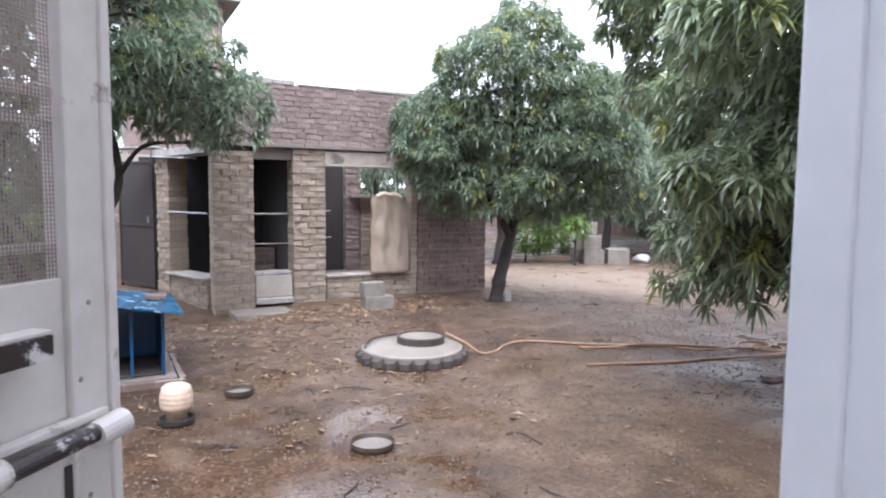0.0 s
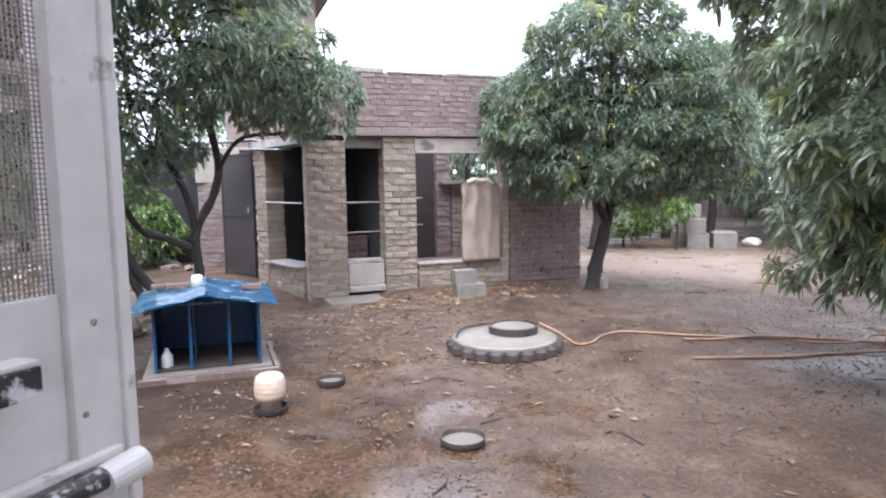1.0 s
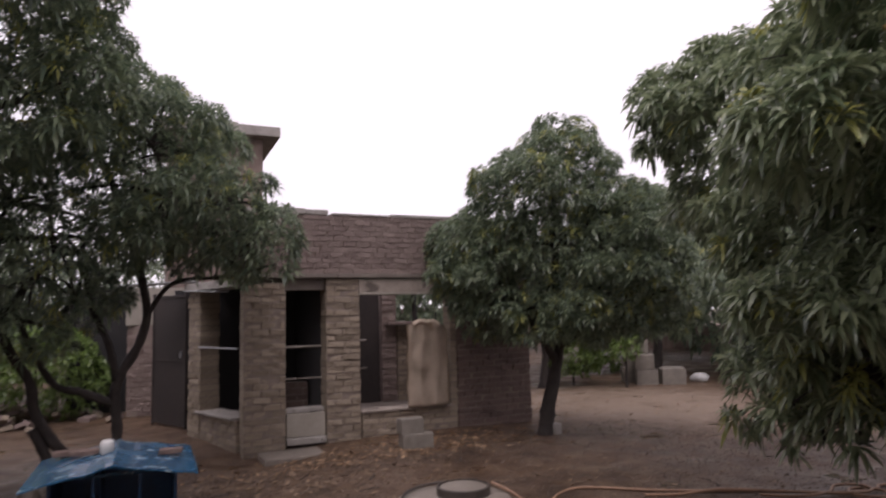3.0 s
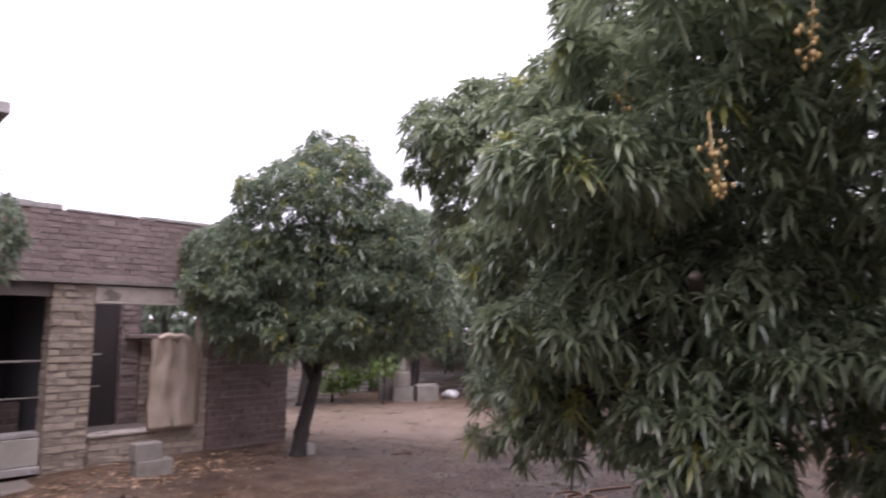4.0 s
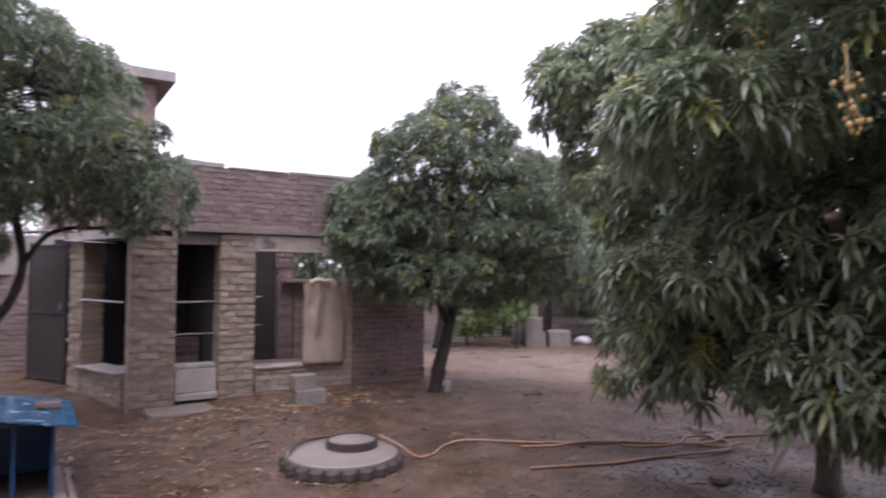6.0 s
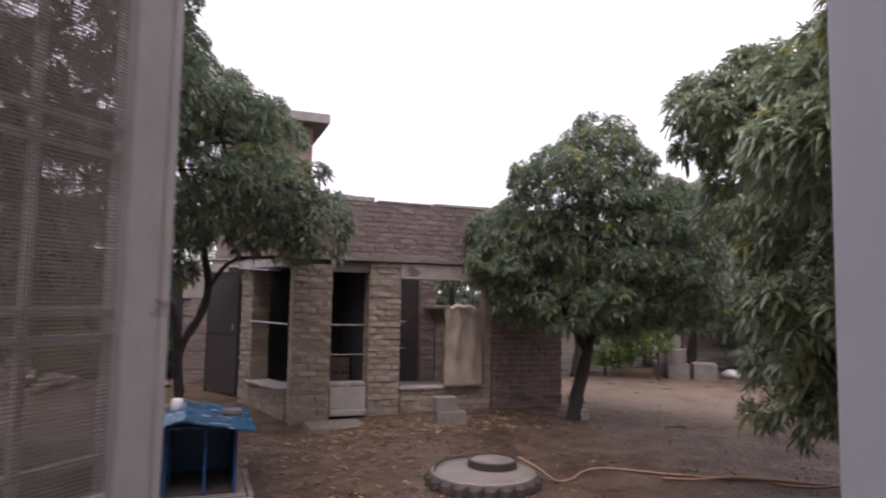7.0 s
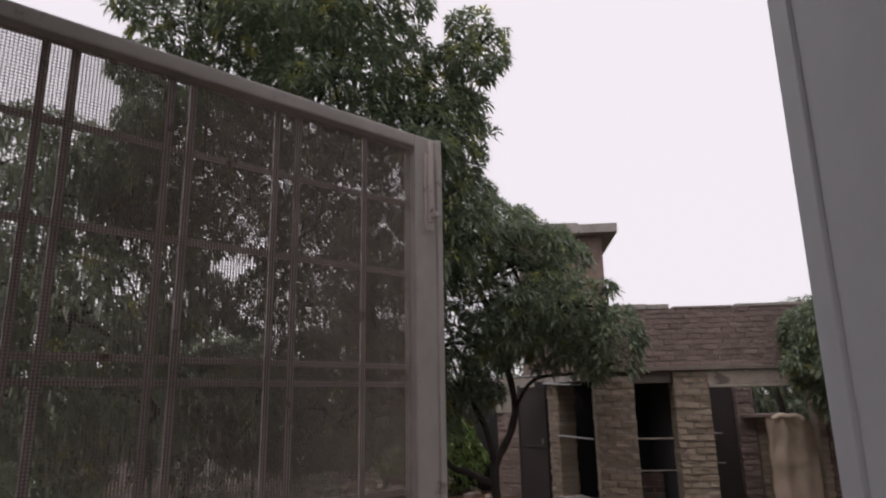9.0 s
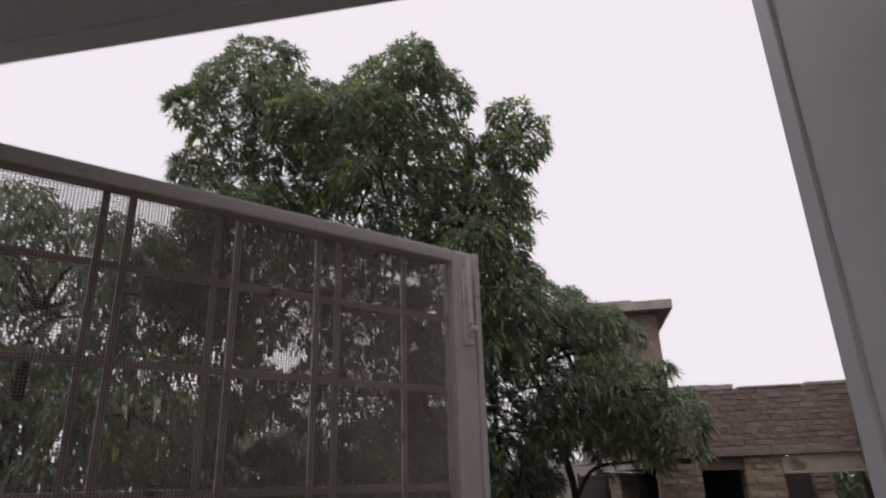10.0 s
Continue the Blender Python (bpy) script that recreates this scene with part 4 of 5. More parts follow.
    tree("mango_tree", "tall spreading mango tree with leaning forked trunks behind the coop", (1.05, 8.0, 0),
         [([(1.20, 8.0, -0.05), (1.30, 8.0, 0.45), (1.28, 8.0, 1.0), (1.52, 8.0, 1.5), (1.55, 7.9, 2.0), (1.2, 7.4, 3.2), (0.4, 6.6, 4.6)], 0.062, 0.035),
          ([(1.28, 8.0, 1.05), (1.2, 7.95, 1.45), (1.02, 7.9, 1.9), (0.95, 7.7, 2.5)], 0.045, 0.025),
          ([(1.02, 8.0, 0.10), (0.72, 8.0, 0.42), (0.52, 8.0, 0.78), (0.48, 7.9, 1.1), (0.28, 7.8, 1.5), (0.0, 7.0, 2.6), (-0.4, 6.2, 4.0)], 0.065, 0.035),
          ([(1.56, 7.95, 1.75), (1.85, 7.9, 2.12), (2.4, 7.7, 2.18), (2.9, 7.4, 2.3)], 0.03, 0.012),
          ([(1.27, 8.0, 0.8), (0.95, 8.0, 0.95), (0.65, 8.0, 1.1), (0.3, 7.8, 1.9)], 0.05, 0.03),
          ([(0.70, 8.02, 0.06), (0.62, 8.0, 0.35), (0.5, 8.0, 0.6)], 0.06, 0.05)],
         [((-0.35, 5.7, 5.45), (1.45, 1.3, 1.2)), ((-1.65, 4.95, 6.1), (0.85, 0.7, 0.72)), ((0.1, 5.2, 6.05), (0.65, 0.7, 0.72)), ((0.85, 6.0, 5.0), (0.55, 0.6, 0.7)), ((1.6, 7.1, 3.5), (0.8, 0.8, 0.6)), ((2.2, 7.1, 2.9), (0.8, 0.6, 0.5)), ((0.3, 7.5, 2.9), (1.2, 0.9, 0.8)), ((0.6, 6.0, 4.75), (0.95, 1.0, 1.0)), ((-1.8, 5.7, 5.0), (1.0, 1.1, 1.1)), ((0.6, 6.5, 3.7), (1.1, 1.0, 0.85)), ((1.75, 7.0, 2.95), (0.95, 0.85, 0.6)), ((2.65, 7.1, 2.55), (0.6, 0.5, 0.5)), ((0.7, 7.4, 2.55), (1.1, 0.85, 0.7)),
          ((-0.9, 6.6, 3.0), (1.1, 0.8, 0.7)), ((-0.5, 7.3, 2.2), (0.9, 0.8, 0.6)), ((-1.5, 6.2, 4.2), (0.9, 0.8, 0.75)), ((-2.6, 6.2, 4.4), (0.8, 0.8, 0.6)), ((1.30, 5.6, 5.61), (0.42, 0.45, 0.40)), ((-0.7, 6.4, 3.9), (0.7, 0.7, 0.6)), ((0.25, 7.7, 1.75), (0.8, 0.6, 0.5)), ((-0.6, 7.3, 1.6), (0.95, 0.7, 0.6)), ((0.9, 7.8, 1.95), (0.55, 0.5, 0.4)), ((-1.6, 7.0, 1.9), (0.9, 0.8, 0.8)), ((1.55, 8.1, 2.8), (0.75, 0.6, 0.5)), ((2.15, 7.85, 2.7), (0.7, 0.5, 0.42)), ((0.9, 7.9, 2.45), (0.8, 0.6, 0.45)), ((-0.2, 7.2, 2.0), (0.9, 0.6, 0.6)), ((0.55, 7.5, 2.15), (0.7, 0.5, 0.5)), ((-1.4, 7.4, 1.5), (0.8, 0.6, 0.5)), ((2.35, 7.75, 2.4), (0.6, 0.4, 0.3)), ((1.9, 7.6, 3.5), (0.75, 0.6, 0.6)), ((1.2, 7.5, 4.0), (0.8, 0.8, 0.6))],
         0.125, 0.145, 12, 7, FARM, droop=0.34, young=0.05, inner=0.8, width=0.23, gaps=-0.3)
    tree("mango_tree", "dark mango tree standing beyond the open door leaf", (-4.6, 5.6, 0),
         [([(-4.6, 5.6, -0.05), (-4.5, 5.5, 1.0), (-4.4, 5.4, 2.4), (-4.2, 5.2, 3.6)], 0.16, 0.06)],
         [((-4.2, 5.3, 4.0), (1.7, 1.6, 1.4)), ((-3.1, 5.6, 2.8), (1.3, 1.2, 1.1)), ((-5.6, 4.6, 3.4), (1.4, 1.4, 1.3)), ((-3.4, 6.6, 3.6), (1.4, 1.2, 1.3)), ((-4.2, 5.6, 1.7), (1.8, 1.5, 0.9)), ((-2.6, 6.6, 1.8), (1.2, 1.1, 0.9)), ((-6.4, 4.2, 1.8), (1.5, 1.4, 1.1)), ((-5.2, 6.6, 4.3), (1.2, 1.2, 1.0))],
         0.2, 0.19, 9, 9, FARM, young=0.03)
    for k, (x, y, r, h) in enumerate(((9.6, 12.4, 1.5, 2.7), (14.3, 14.0, 2.1, 4.1), (12.6, 15.0, 2.0, 2.7), (15.2, 10.6, 2.2, 3.2), (16.5, 16.5, 2.6, 3.6), (8.6, 17.5, 2.2, 3.3), (-2.6, 16.5, 2.2, 2.2), (-5.2, 12.5, 2.0, 2.2))):
        tree("mango_tree", "dark mango tree at the far side of the yard", (x, y, 0),
             [([(x, y, -0.05), (x + 0.1, y, 0.8), (x, y + 0.1, 1.8), (x, y, h)], 0.12, 0.05)],
             [((x, y, h), (r, r, 1.2)), ((x - 0.6 * r, y + 0.2, h - 0.7), (0.7 * r, 0.7 * r, 0.75)), ((x + 0.6 * r, y - 0.3, h - 0.6), (0.7 * r, 0.7 * r, 0.8))],
             0.24, 0.22, 9, 20 + k, FARM, young=0.01, group="far mango trees")


build_trees()


def bush(name, label, x, y, r, h, seed):
    rng = np.random.default_rng(seed)
    root = thing(name, label, "bush", "bushes", (x, y, 0))
    at, out = crown_points(rng, [((x, y, h), (r, r, 0.8 * r)), ((x + 0.5 * r, y, h - 0.3 * r), (0.7 * r, 0.7 * r, 0.6 * r)), ((x - 0.55 * r, y, h - 0.25 * r), (0.6 * r, 0.6 * r, 0.6 * r))], 0.13, 0.6)
    v, t, m = leaves(rng, at, out, 0.13, 7, 0.35, 0.42, 0.0, plain=True)
    crown = big_mesh("crown", v, t, [M_BUSH, M_YOUNG], m, root)
    crown["kind"] = "stuff"
    part("stem", add_tube(bmesh.new(), [(x, y, -0.03), (x + 0.02, y, h * 0.5), (x, y + 0.02, h)], [0.03, 0.025, 0.012], 7), M_BARK, root)


bush("young_tree", "slender young tree with bright green leaves", 11.1, 11.42, 0.32, 0.95, 31)
bush("bush", "bright green bush behind the tree trunk", 10.4, 12.4, 0.6, 0.75, 32)
bush("bush", "bright green bush at the yard's edge", 12.9, 14.2, 0.8, 0.8, 33)
bush("bush", "bright yellow-green bush behind the leaning trunks", -0.25, 13.6, 1.0, 0.95, 34)
for sx, sy, sr, sh, sk in ((-2.9, 3.4, 1.1, 0.9, 41), (-3.6, 4.4, 1.1, 0.9, 42), (-4.6, 2.8, 1.3, 1.0, 43), (-2.2, 8.6, 1.0, 0.8, 44), (16.0, 9.0, 1.2, 0.9, 45), (15.0, 7.0, 1.2, 0.9, 46), (17.5, 11.5, 1.4, 1.1, 47)):
    dense = np.random.default_rng(sk)
    shrub = thing("shrub", "dark leafy shrub at the edge of the yard", "shrub", "shrubs", (sx, sy, 0))
    sat, sout = crown_points(dense, [((sx, sy, sh), (sr, sr, 0.7 * sr)), ((sx + 0.6 * sr, sy, 0.6 * sh), (0.7 * sr, 0.7 * sr, 0.5 * sr))], 0.2, 0.5)
    sv, st, sm = leaves(dense, sat, sout, 0.13, 7, 0.4, 0.35, 0.0, plain=True)
    big_mesh("crown", sv, st, FARM, sm, shrub)["kind"] = "stuff"
    part("stem", add_tube(bmesh.new(), [(sx, sy, -0.03), (sx + 0.03, sy, sh * 0.5), (sx, sy, sh)], [0.04, 0.03, 0.015], 7), M_BARK, shrub)


# ---- coop ----
def build_coop():
    tagged(finish("coop_slab", box((0.90, 5.17, -0.05), (1.90, 6.12, 0.068), 0.012, None), M_DRUM), "low cracked cement slab under the blue coop", "slab")
    edging = thing("coop_edging", "row of wet brown bricks edging the coop slab", "brick edging", place=(1.4, 5.1, 0))
    brickwork(edging, "edge_course", (0.86, 5.10), (1.96, 5.10), -0.03, 0.055, 0.065, M_WET_SHADED, 41, unit_len=0.22, rough=0.012)
    brickwork(edging, "edge_course", (1.965, 5.175), (1.965, 6.1), -0.03, 0.055, 0.06, M_WET_SHADED, 42, unit_len=0.22, rough=0.012)
    root = thing("poultry_coop", "blue painted open-fronted poultry coop with a low gable roof", "coop", place=(1.40, 5.6, 0.077))
    x0, x1, y0, y1, z0, ze, za = 0.985, 1.815, 5.22, 5.95, 0.077, 0.60, 0.70
    xm = (x0 + x1) / 2
    for x in (x0, x0 + 0.27, x1 - 0.26, x1 - 0.024):
        part("post", box((x, y0, z0), (x + 0.024, y0 + 0.024, ze), 0.003), M_BLUE, root, "blue painted post")
    part("front_beam", box((x0, y0 + 0.002, ze + 0.001), (x1, y0 + 0.026, ze + 0.026), 0.003), M_BLUE_ROOF, root)
    part("side_wall", box((x0 + 0.003, y0 + 0.03, z0), (x0 + 0.018, y1, ze)), M_BLUE, root)
    part("side_wall", box((x1 - 0.018, y0 + 0.03, z0), (x1 - 0.003, y1, ze)), M_BLUE, root)
    part("back_wall", box((x0, y1 + 0.002, z0), (x1, y1 + 0.018, ze + 0.05)), M_BLUE, root)
    part("floor_board", box((x0 + 0.02, y0 + 0.03, z0 + 0.001), (x1 - 0.02, y1 - 0.002, z0 + 0.014)), M_SCALLOP, root, "dark dirty floor")
    part("partition", box((x0 + 0.30, y0 + 0.3, z0), (x0 + 0.312, y1 - 0.004, ze)), M_BLUE, root)
    for a, b in (((0.84, ze - 0.005), (xm, za)), ((xm, za), (1.95, ze - 0.0))):
        bm = bmesh.new()
        n = 10
        top, low = [], []
        for i in range(n + 1):
            s = i / n
            x, z = a[0] + (b[0] - a[0]) * s, a[1] + (b[1] - a[1]) * s + 0.01 * noise.noise(Vector((s * 5, a[0], 2)))
            top.append([bm.verts.new((x, y, z + 0.012 + 0.008 * noise.noise(Vector((x * 6, y * 6, 1))))) for y in (5.02, 5.3, 5.7, 6.1)])
            low.append([bm.verts.new((x, y, z)) for y in (5.02, 5.3, 5.7, 6.1)])
        for i in range(n):
            for j in range(3):
                bm.faces.new((top[i][j], top[i + 1][j], top[i + 1][j + 1], top[i][j + 1]))
                bm.faces.new((low[i][j], low[i][j + 1], low[i + 1][j + 1], low[i + 1][j]))
            bm.faces.new((low[i][0], low[i + 1][0], top[i + 1][0], top[i][0]))
            bm.faces.new((low[i][3], top[i][3], top[i + 1][3], low[i + 1][3]))
        part("roof_sheet", bm, M_BLUE_ROOF, root, "wet blue roof sheet", smooth=False)
    part("ridge_cap", add_tube(bmesh.new(), [(xm, 5.0, za + 0.012), (xm, 6.12, za + 0.012)], 0.014, 8), M_BLUE_ROOF, root)
    bottle = lathe([(0.04, 0), (0.047, 0.02), (0.047, 0.10), (0.03, 0.13), (0.017, 0.145), (0.017, 0.165)], 16)
    ob = finish("drinker_bottle", moved(bottle, 1.075, 5.34, 0.078), M_WHITE, smooth=True)
    tagged(ob, "small white plastic drinker bottle inside the coop", "bottle")
    jug = lathe([(0.04, 0), (0.05, 0.01), (0.05, 0.085), (0.04, 0.105), (0.025, 0.11)], 16)
    ob = finish("plastic_jar", moved(jug, 1.33, 5.62, 0.69), M_WHITE, smooth=True)
    tagged(ob, "cloudy white plastic jar standing on the coop roof", "jar")
    for x, y, w, r in ((1.17, 5.72, 0.2, 8), (1.78, 5.6, 0.17, -6), (1.05, 5.9, 0.22, 4)):
        z = 0.612 + (za - ze) * (1 - abs(x - xm) / 0.5) if abs(x - xm) < 0.5 else 0.61
        b = moved(box((-w / 2, -0.05, 0.008), (w / 2, 0.05, 0.045), 0.006), x, y, z + 0.012, r)
        tagged(finish("brick_piece", b, M_WET_SHADED), "brown broken brick holding the coop roof down", "brick", "roof weights")


build_coop()


# ---- vessels in the yard ----
def build_vessels():
    root = thing("drinker", "peach translucent dome drinker on a black round dish", "drinker", place=(1.80, 4.18, 0))
    z = ground_height(1.8, 4.18)
    part("dish", moved(lathe([(0.085, 0), (0.115, 0.012), (0.12, 0.045), (0.112, 0.046), (0.10, 0.02), (0.02, 0.018)], 28), 1.80, 4.18, z), M_BLACK, root, smooth=False)
    part("collar", moved(lathe([(0.07, 0.02), (0.07, 0.085), (0.095, 0.095)], 24), 1.80, 4.18, z), M_PEACH, root, smooth=True)
    part("dome", moved(lathe([(0.094, 0.096), (0.105, 0.12), (0.108, 0.143), (0.1065, 0.147), (0.108, 0.151), (0.109, 0.177), (0.107, 0.181), (0.108, 0.185), (0.106, 0.21), (0.1035, 0.214), (0.104, 0.218), (0.095, 0.255), (0.07, 0.272), (0.03, 0.276)], 30, lambda a, i: 1 + 0.004 * math.sin(5 * a + i)), 1.80, 4.18, z), M_PEACH, root, "cloudy peach plastic dome", smooth=True)
    for name, x, y, r, h, lab in (("feed_pan", 2.30, 4.66, 0.112, 0.06, "shallow dented steel pan lying on the mud"), ("water_bowl", 2.83, 3.17, 0.135, 0.05, "black rimmed shallow bowl full of pale water")):
        z = ground_height(x, y) - 0.003
        root = thing(name, lab, "bowl", place=(x, y, z))
        part("wall", moved(lathe([(r * 0.9, 0), (r, h * 0.5), (r * 1.02, h), (r * 1.0, h + 0.003), (r * 0.975, h), (r * 0.93, 0.018), (r * 0.3, 0.016)], 36, lambda a, i: 1 + 0.008 * math.sin(3 * a)), x, y, z), M_PAN, root)
        part("water" if "water" in name else "feed", moved(lathe([(r * 0.915, 0.019), (r * 0.94, h * 0.45)], 32), x, y, z), M_WATER, root)
    # tank cover: scalloped cement drum and its round hatch
    x, y = 4.01, 5.13
    z = ground_height(x, y) - 0.01
    root = thing("tank_cover", "round scalloped cement tank cover set in the yard", "tank cover", place=(x, y, z))
    part("drum", moved(lathe([(0.50, -0.03), (0.525, 0.02), (0.52, 0.075), (0.50, 0.10)], 132, lambda a, i: 1 + (0.045 if i < 3 else 0.016) * (abs(math.sin(a * 11)) * 2 - 1)), x, y, z), M_SCALLOP, root, "dark wet scalloped cement rim")
    part("top", moved(lathe([(0.492, 0.08), (0.49, 0.118), (0.47, 0.128), (0.3, 0.134), (0.02, 0.136)], 60), x, y, z), M_TOP, root, "rain-wet grey cement top", smooth=False)
    part("hatch_rim", moved(lathe([(0.225, 0.11), (0.235, 0.13), (0.235, 0.20), (0.215, 0.205), (0.212, 0.185), (0.02, 0.183)], 44), x + 0.13, y + 0.08, z), M_DHOSE, root, "dark rusted hatch rim")
    part("hatch_lid", moved(lathe([(0.208, 0.184), (0.206, 0.192), (0.02, 0.194)], 40), x + 0.13, y + 0.08, z), M_TOP, root)
    hose = [(4.42, 5.30, 0.16), (4.32, 5.46, 0.15), (4.05, 5.58, 0.145), (3.78, 5.50, 0.145), (3.60, 5.30, 0.14), (3.53, 5.10, 0.08), (3.50, 5.0, 0.02)]
    tagged(finish("black_hose", add_tube(bmesh.new(), curve_points(hose, 8), 0.012, 8), M_DHOSE, smooth=True), "thin black hose curled round the tank cover", "hose")


build_vessels()


def build_hoses():
    def run(points, r=0.0135):
        pts = curve_points([(x, y, ground_height(x, y) + z) for x, y, z in points], 10)
        return add_tube(bmesh.new(), pts, r, 9)

    runs = [
        ([(4.40, 5.18, 0.19), (4.52, 5.02, 0.12), (4.66, 4.92, 0.02), (4.85, 4.95, 0.014), (5.10, 5.15, 0.014), (5.40, 5.20, 0.014), (5.85, 4.85, 0.014), (6.25, 4.55, 0.014), (6.7, 4.25, 0.016), (7.2, 3.9, 0.03), (7.6, 3.85, 0.03), (7.85, 3.95, 0.02), (8.3, 3.75, 0.014)], "tan garden hose running from the tank cover across the mud"),
        ([(5.33, 4.13, 0.014), (5.7, 4.02, 0.014), (6.1, 3.86, 0.014), (6.5, 3.78, 0.014), (6.95, 3.62, 0.03), (7.35, 3.58, 0.03), (7.55, 3.75, 0.04), (7.35, 3.9, 0.045), (7.15, 3.75, 0.05), (7.3, 3.6, 0.05), (7.6, 3.62, 0.045)], "loose brown hose end lying straight then coiled"),
        ([(5.72, 4.72, 0.014), (6.0, 4.58, 0.014), (6.35, 4.42, 0.045), (6.8, 4.05, 0.05), (7.1, 3.78, 0.06), (7.35, 3.72, 0.07), (7.45, 3.88, 0.07), (7.25, 3.98, 0.07), (7.0, 3.88, 0.06), (6.7, 3.95, 0.045), (6.5, 4.15, 0.04)], "tan hose looped in an untidy coil"),
    ]
    for points, label in runs:
        tagged(finish("garden_hose", run(points), M_HOSE, smooth=True), label, "hose", "coiled hoses")
    pole = add_tube(bmesh.new(), [(6.94, 2.95, -0.02), (6.985, 2.72, 0.42), (7.03, 2.56, 0.78)], 0.022, 10)
    tagged(finish("pole", pole, M_BAR), "white plastic pole leaning on the mango trunk", "pole")
    rock = lathe([(0.05, 0), (0.10, 0.02), (0.08, 0.05), (0.03, 0.06)], 10, lambda a, i: 1 + 0.25 * math.sin(2 * a + i))
    tagged(finish("stone", moved(rock, 6.45, 3.05, 0.0), M_WET_SHADED), "dark wet stone by the hoses", "stone")
    foot = box((0, 0, 0), (0.13, 0.12, 0.17), 0.02)
    tagged(finish("cement_lump", moved(foot, 6.70, 7.60, -0.02, 15), M_CONC), "pale cement lump at the foot of the trunk", "block")


build_hoses()


# ---- litter on the ground ----
def build_litter():
    rng = np.random.default_rng(12)
    spots = []
    for n, cx, cy, sx, sy in ((1500, 4.9, 7.9, 1.1, 0.32), (900, 3.6, 7.3, 0.9, 0.5), (620, 3.1, 6.2, 1.1, 0.8), (260, 2.8, 4.5, 1.3, 0.9), (160, 5.6, 4.6, 1.6, 1.3), (420, 2.0, 7.0, 0.8, 0.9), (420, 3.3, 5.0, 1.6, 1.0), (420, 9.0, 8.6, 2.2, 1.6), (160, 7.5, 5.5, 1.4, 1.2), (120, 4.5, 2.6, 1.6, 0.8)):
        spots.append(np.stack([rng.normal(cx, sx, n), rng.normal(cy, sy, n)], 1))
    xy = np.concatenate(spots)
    keep = (xy[:, 1] > 0.6) & ~((xy[:, 1] > FACE - 0.12) & (xy[:, 0] < 7.1)) & (np.hypot(xy[:, 0] - 4.01, xy[:, 1] - 5.13) > 0.56)
    keep &= ~((xy[:, 0] > 0.8) & (xy[:, 0] < 2.1) & (xy[:, 1] > 5.05) & (xy[:, 1] < 6.2))
    xy = xy[keep]
    n = len(xy)
    z = np.array([ground_height(x, y) for x, y in xy]) + 0.006
    a, size = rng.uniform(0, 6.28, n), rng.uniform(0.010, 0.042, n) * rng.choice((0.5, 0.8, 1.3), n)
    d = np.stack([np.cos(a), np.sin(a), rng.uniform(-0.05, 0.25, n)], 1) * size[:, None]
    s = np.stack([-np.sin(a), np.cos(a), rng.uniform(-0.2, 0.2, n)], 1) * (size * rng.uniform(0.22, 0.55, n))[:, None]
    c = np.column_stack([xy, z])
    up = np.array([0, 0, 1.0]) * (size * rng.uniform(0.05, 0.3, n))[:, None]
    verts = np.stack([c - d, c + s + up, c + d, c - s + up, c], 1)
    verts[:, :, 2] = np.maximum(verts[:, :, 2], z[:, None] - 0.002)
    tri = np.array([[0, 4, 1], [1, 4, 2], [2, 4, 3], [3, 4, 0]])
    tris = (np.arange(n)[:, None, None] * 5 + tri).reshape(-1, 3)
    ob = big_mesh("leaf_litter", verts.reshape(-1, 3), tris, [M_LITTER, M_FALLEN], np.repeat((xy[:, 1] > 7.35).astype(int), 4))
    tagged(ob, "dry brown fallen mango leaves scattered on wet earth", "leaf litter", kind="stuff")
    r = random.Random(8)
    for k in range(26):
        x, y = r.uniform(2.0, 6.8), r.uniform(2.2, 7.2)
        if math.hypot(x - 4.0, y - 5.1) < 0.8 or (x < 2.3 and y > 4.8):
            continue
        t, w = r.uniform(0, 6.28), r.uniform(0.05, 0.18)
        zz = ground_height(x, y) + 0.005
        pts = [(x, y, zz), (x + w * math.cos(t), y + w * math.sin(t), zz + 0.006), (x + 1.9 * w * math.cos(t + 0.2), y + 1.9 * w * math.sin(t + 0.2), zz)]
        tagged(finish("twig", add_tube(bmesh.new(), pts, [0.006, 0.005, 0.002], 5), M_BARK), "thin dark fallen twig on the wet ground", "twig", "fallen twigs")
    # gravel
    m = 15000
    x, y = rng.uniform(1.2, 8.5, m), rng.uniform(1.2, 8.2, m)
    keep = (np.hypot(x - 4.01, y - 5.13) > 0.58) & ~((x < 2.1) & (y > 5.0) & (y < 6.2))
    x, y = x[keep], y[keep]
    z = np.array([ground_height(p, q) for p, q in zip(x, y)])
    base = np.array([[1, 0, 0], [-1, 0, 0], [0, 1, 0], [0, -1, 0], [0, 0, 0.8], [0, 0, -0.8]], float)
    v = base * rng.uniform(0.004, 0.015, (len(x), 1, 1)) * rng.uniform(0.7, 1.3, (len(x), 6, 1)) + np.column_stack([x, y, z])[:, None]
    tri = np.array([[0, 2, 4], [2, 1, 4], [1, 3, 4], [3, 0, 4], [2, 0, 5], [1, 2, 5], [3, 1, 5], [0, 3, 5]])
    tris = (np.arange(len(x))[:, None, None] * 6 + tri).reshape(-1, 3)
    ob = big_mesh("gravel", v.reshape(-1, 3), tris, [surface("gravel_brown", (0.04, 0.028, 0.02), (0.125, 0.09, 0.066), 5, 0.7, 0.1, 30, vary="island")], np.zeros(len(tris)))
    tagged(ob, "small loose gravel trodden into the mud", "gravel", kind="stuff")


build_litter()


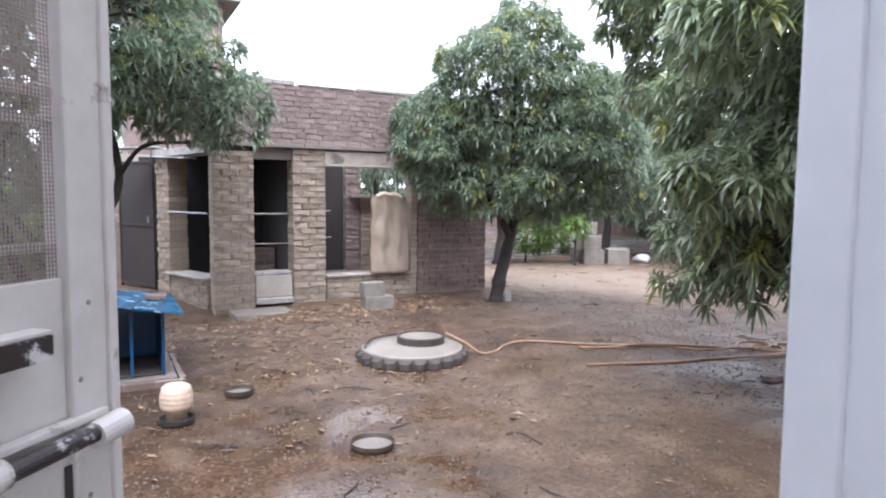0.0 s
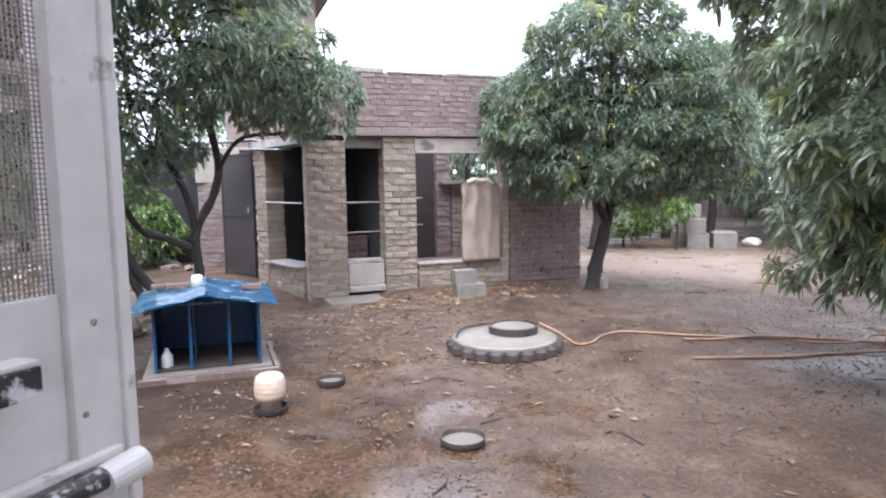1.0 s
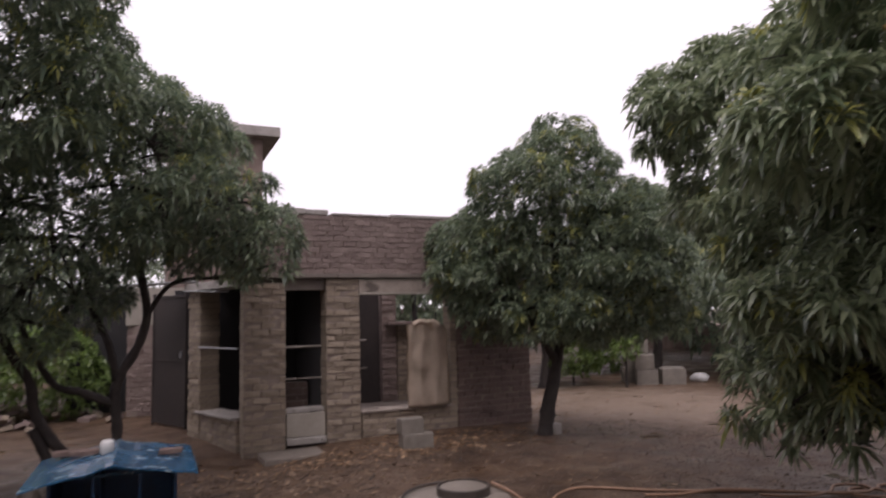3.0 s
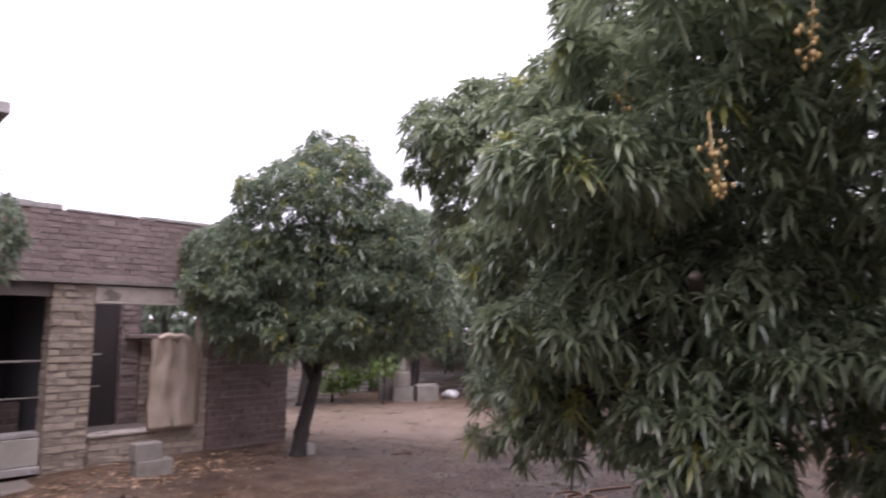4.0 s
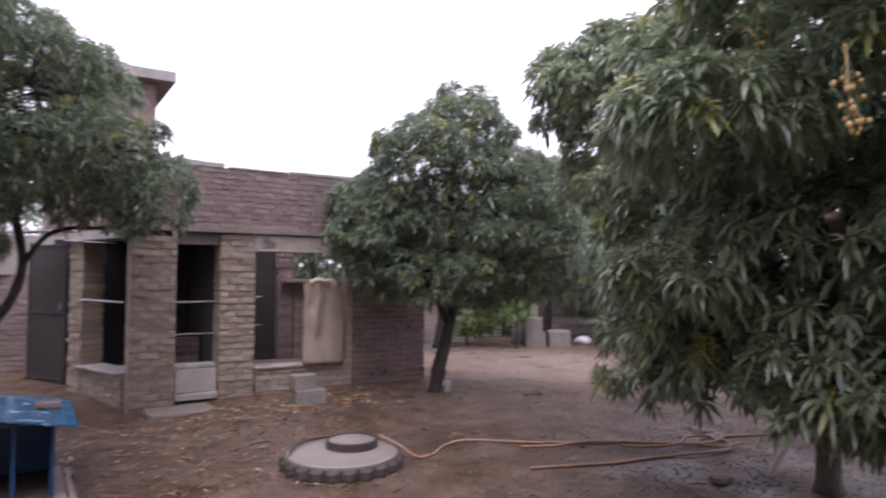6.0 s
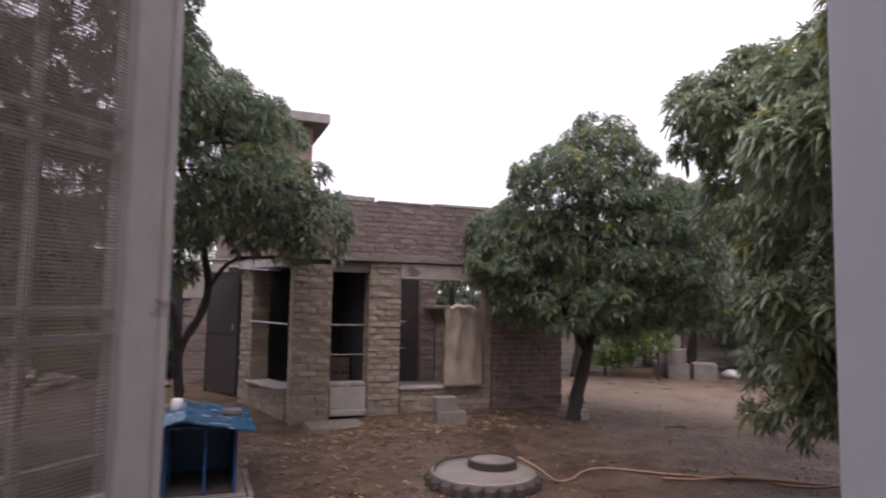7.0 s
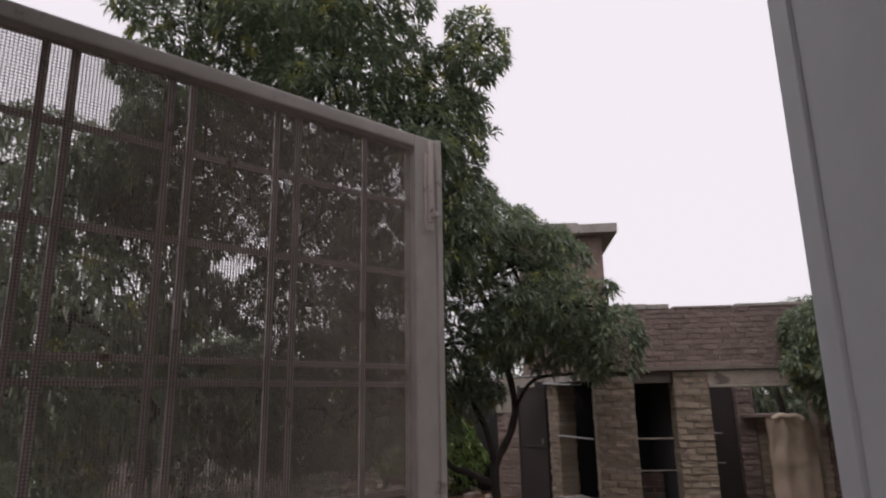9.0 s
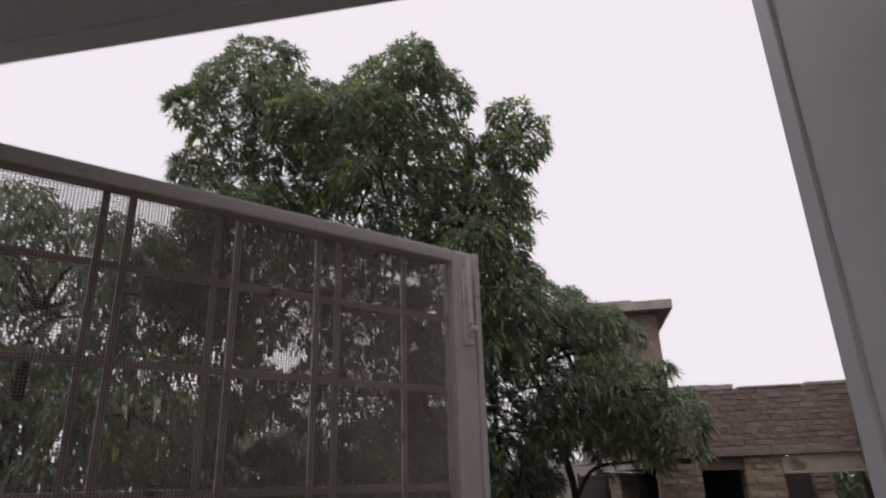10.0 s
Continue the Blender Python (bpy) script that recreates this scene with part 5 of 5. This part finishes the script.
def build_rubble():
    """Broken bricks heaped beyond the coop, and a metal funnel feeder standing before them."""
    rng = random.Random(17)
    root = thing("brick_heap", "heap of loose broken bricks beyond the coop", "brick heap", place=(-0.8, 13, 0))
    for k in range(130):
        x, y = rng.gauss(-1.0, 0.8), rng.gauss(13.4, 0.7)
        h = max(0.0, 0.34 - 0.22 * math.hypot((x + 1.0) / 1.1, (y - 13.4) / 1.0)) * rng.random() + 0.035
        ob = bpy.data.objects.new("brick", toned(rng.choice(BRICKS), M_TAN if k % 3 else M_RED))
        scene.collection.objects.link(ob)
        ob.parent = root
        ob.matrix_local = Matrix.LocRotScale((x + 0.8, y - 13, h), Euler([rng.uniform(-0.5, 0.5), rng.uniform(-0.5, 0.5), rng.uniform(0, 6)]), (0.2, 0.11, 0.075))
    z = ground_height(0.62, 7.1)
    feeder = thing("funnel_feeder", "dull metal funnel feeder on a round tray", "feeder", place=(0.62, 7.1, z))
    part("tray", moved(lathe([(0.12, 0), (0.15, 0.02), (0.15, 0.04), (0.14, 0.035), (0.03, 0.03)], 24), 0.62, 7.1, z), M_PAN, feeder)
    part("hopper", moved(lathe([(0.11, 0.032), (0.10, 0.10), (0.06, 0.19), (0.055, 0.2)], 20), 0.62, 7.1, z), M_PAN, feeder, smooth=True)


build_rubble()


def build_bounds():
    """Mud-brick walls that close the yard."""
    for n, lo, hi in (("wall_far_east", (21, -12, -0.1), (21.3, 30, 1.0)), ("wall_far_north", (-14, 30, -0.1), (21.3, 30.3, 2.0)), ("wall_far_west", (-14.3, -12, -0.1), (-14, 30.3, 1.9)), ("wall_yard_east", (13.5, -9, -0.1), (13.8, 3.2, 1.6))):
        tagged(finish(n, box(lo, hi), M_FAR), "plain brown brick boundary wall", "wall", kind="structure")
    rng = np.random.default_rng(77)
    for k, (x, y, r, h) in enumerate(((3, 26, 3.2, 3.2), (9, 27, 3.6, 3.4), (15, 26, 3.4, 3.6), (19, 20, 3.0, 3.0), (-4, 24, 3.2, 3.4), (-9, 18, 3.0, 3.6), (-9, 10, 2.6, 3.2), (19, 8, 2.8, 3.0), (16, 3, 2.2, 2.6), (17.5, 13, 2.4, 2.6), (20, 16, 2.8, 3.0))):
        root = thing("tree", "distant dark leafy tree beyond the yard", "tree", "distant trees", (x, y, 0))
        at, out = crown_points(rng, [((x, y, h), (r, r, 1.5)), ((x - r * 0.6, y, h * 0.6), (r * 0.7, r * 0.6, 1.2)), ((x + r * 0.6, y, h * 0.6), (r * 0.7, r * 0.6, 1.2))], 0.42, 0.4)
        v, t, m = leaves(rng, at, out, 0.34, 8, 0.6, 0.4, 0.0, plain=True)
        crown = big_mesh("crown", v, t, FARM, m, root)
        crown["kind"] = "stuff"
        part("trunk", add_tube(bmesh.new(), [(x, y, -0.05), (x, y, 1.0), (x, y, h)], [0.2, 0.16, 0.1], 8), M_BARK, root)


build_bounds()
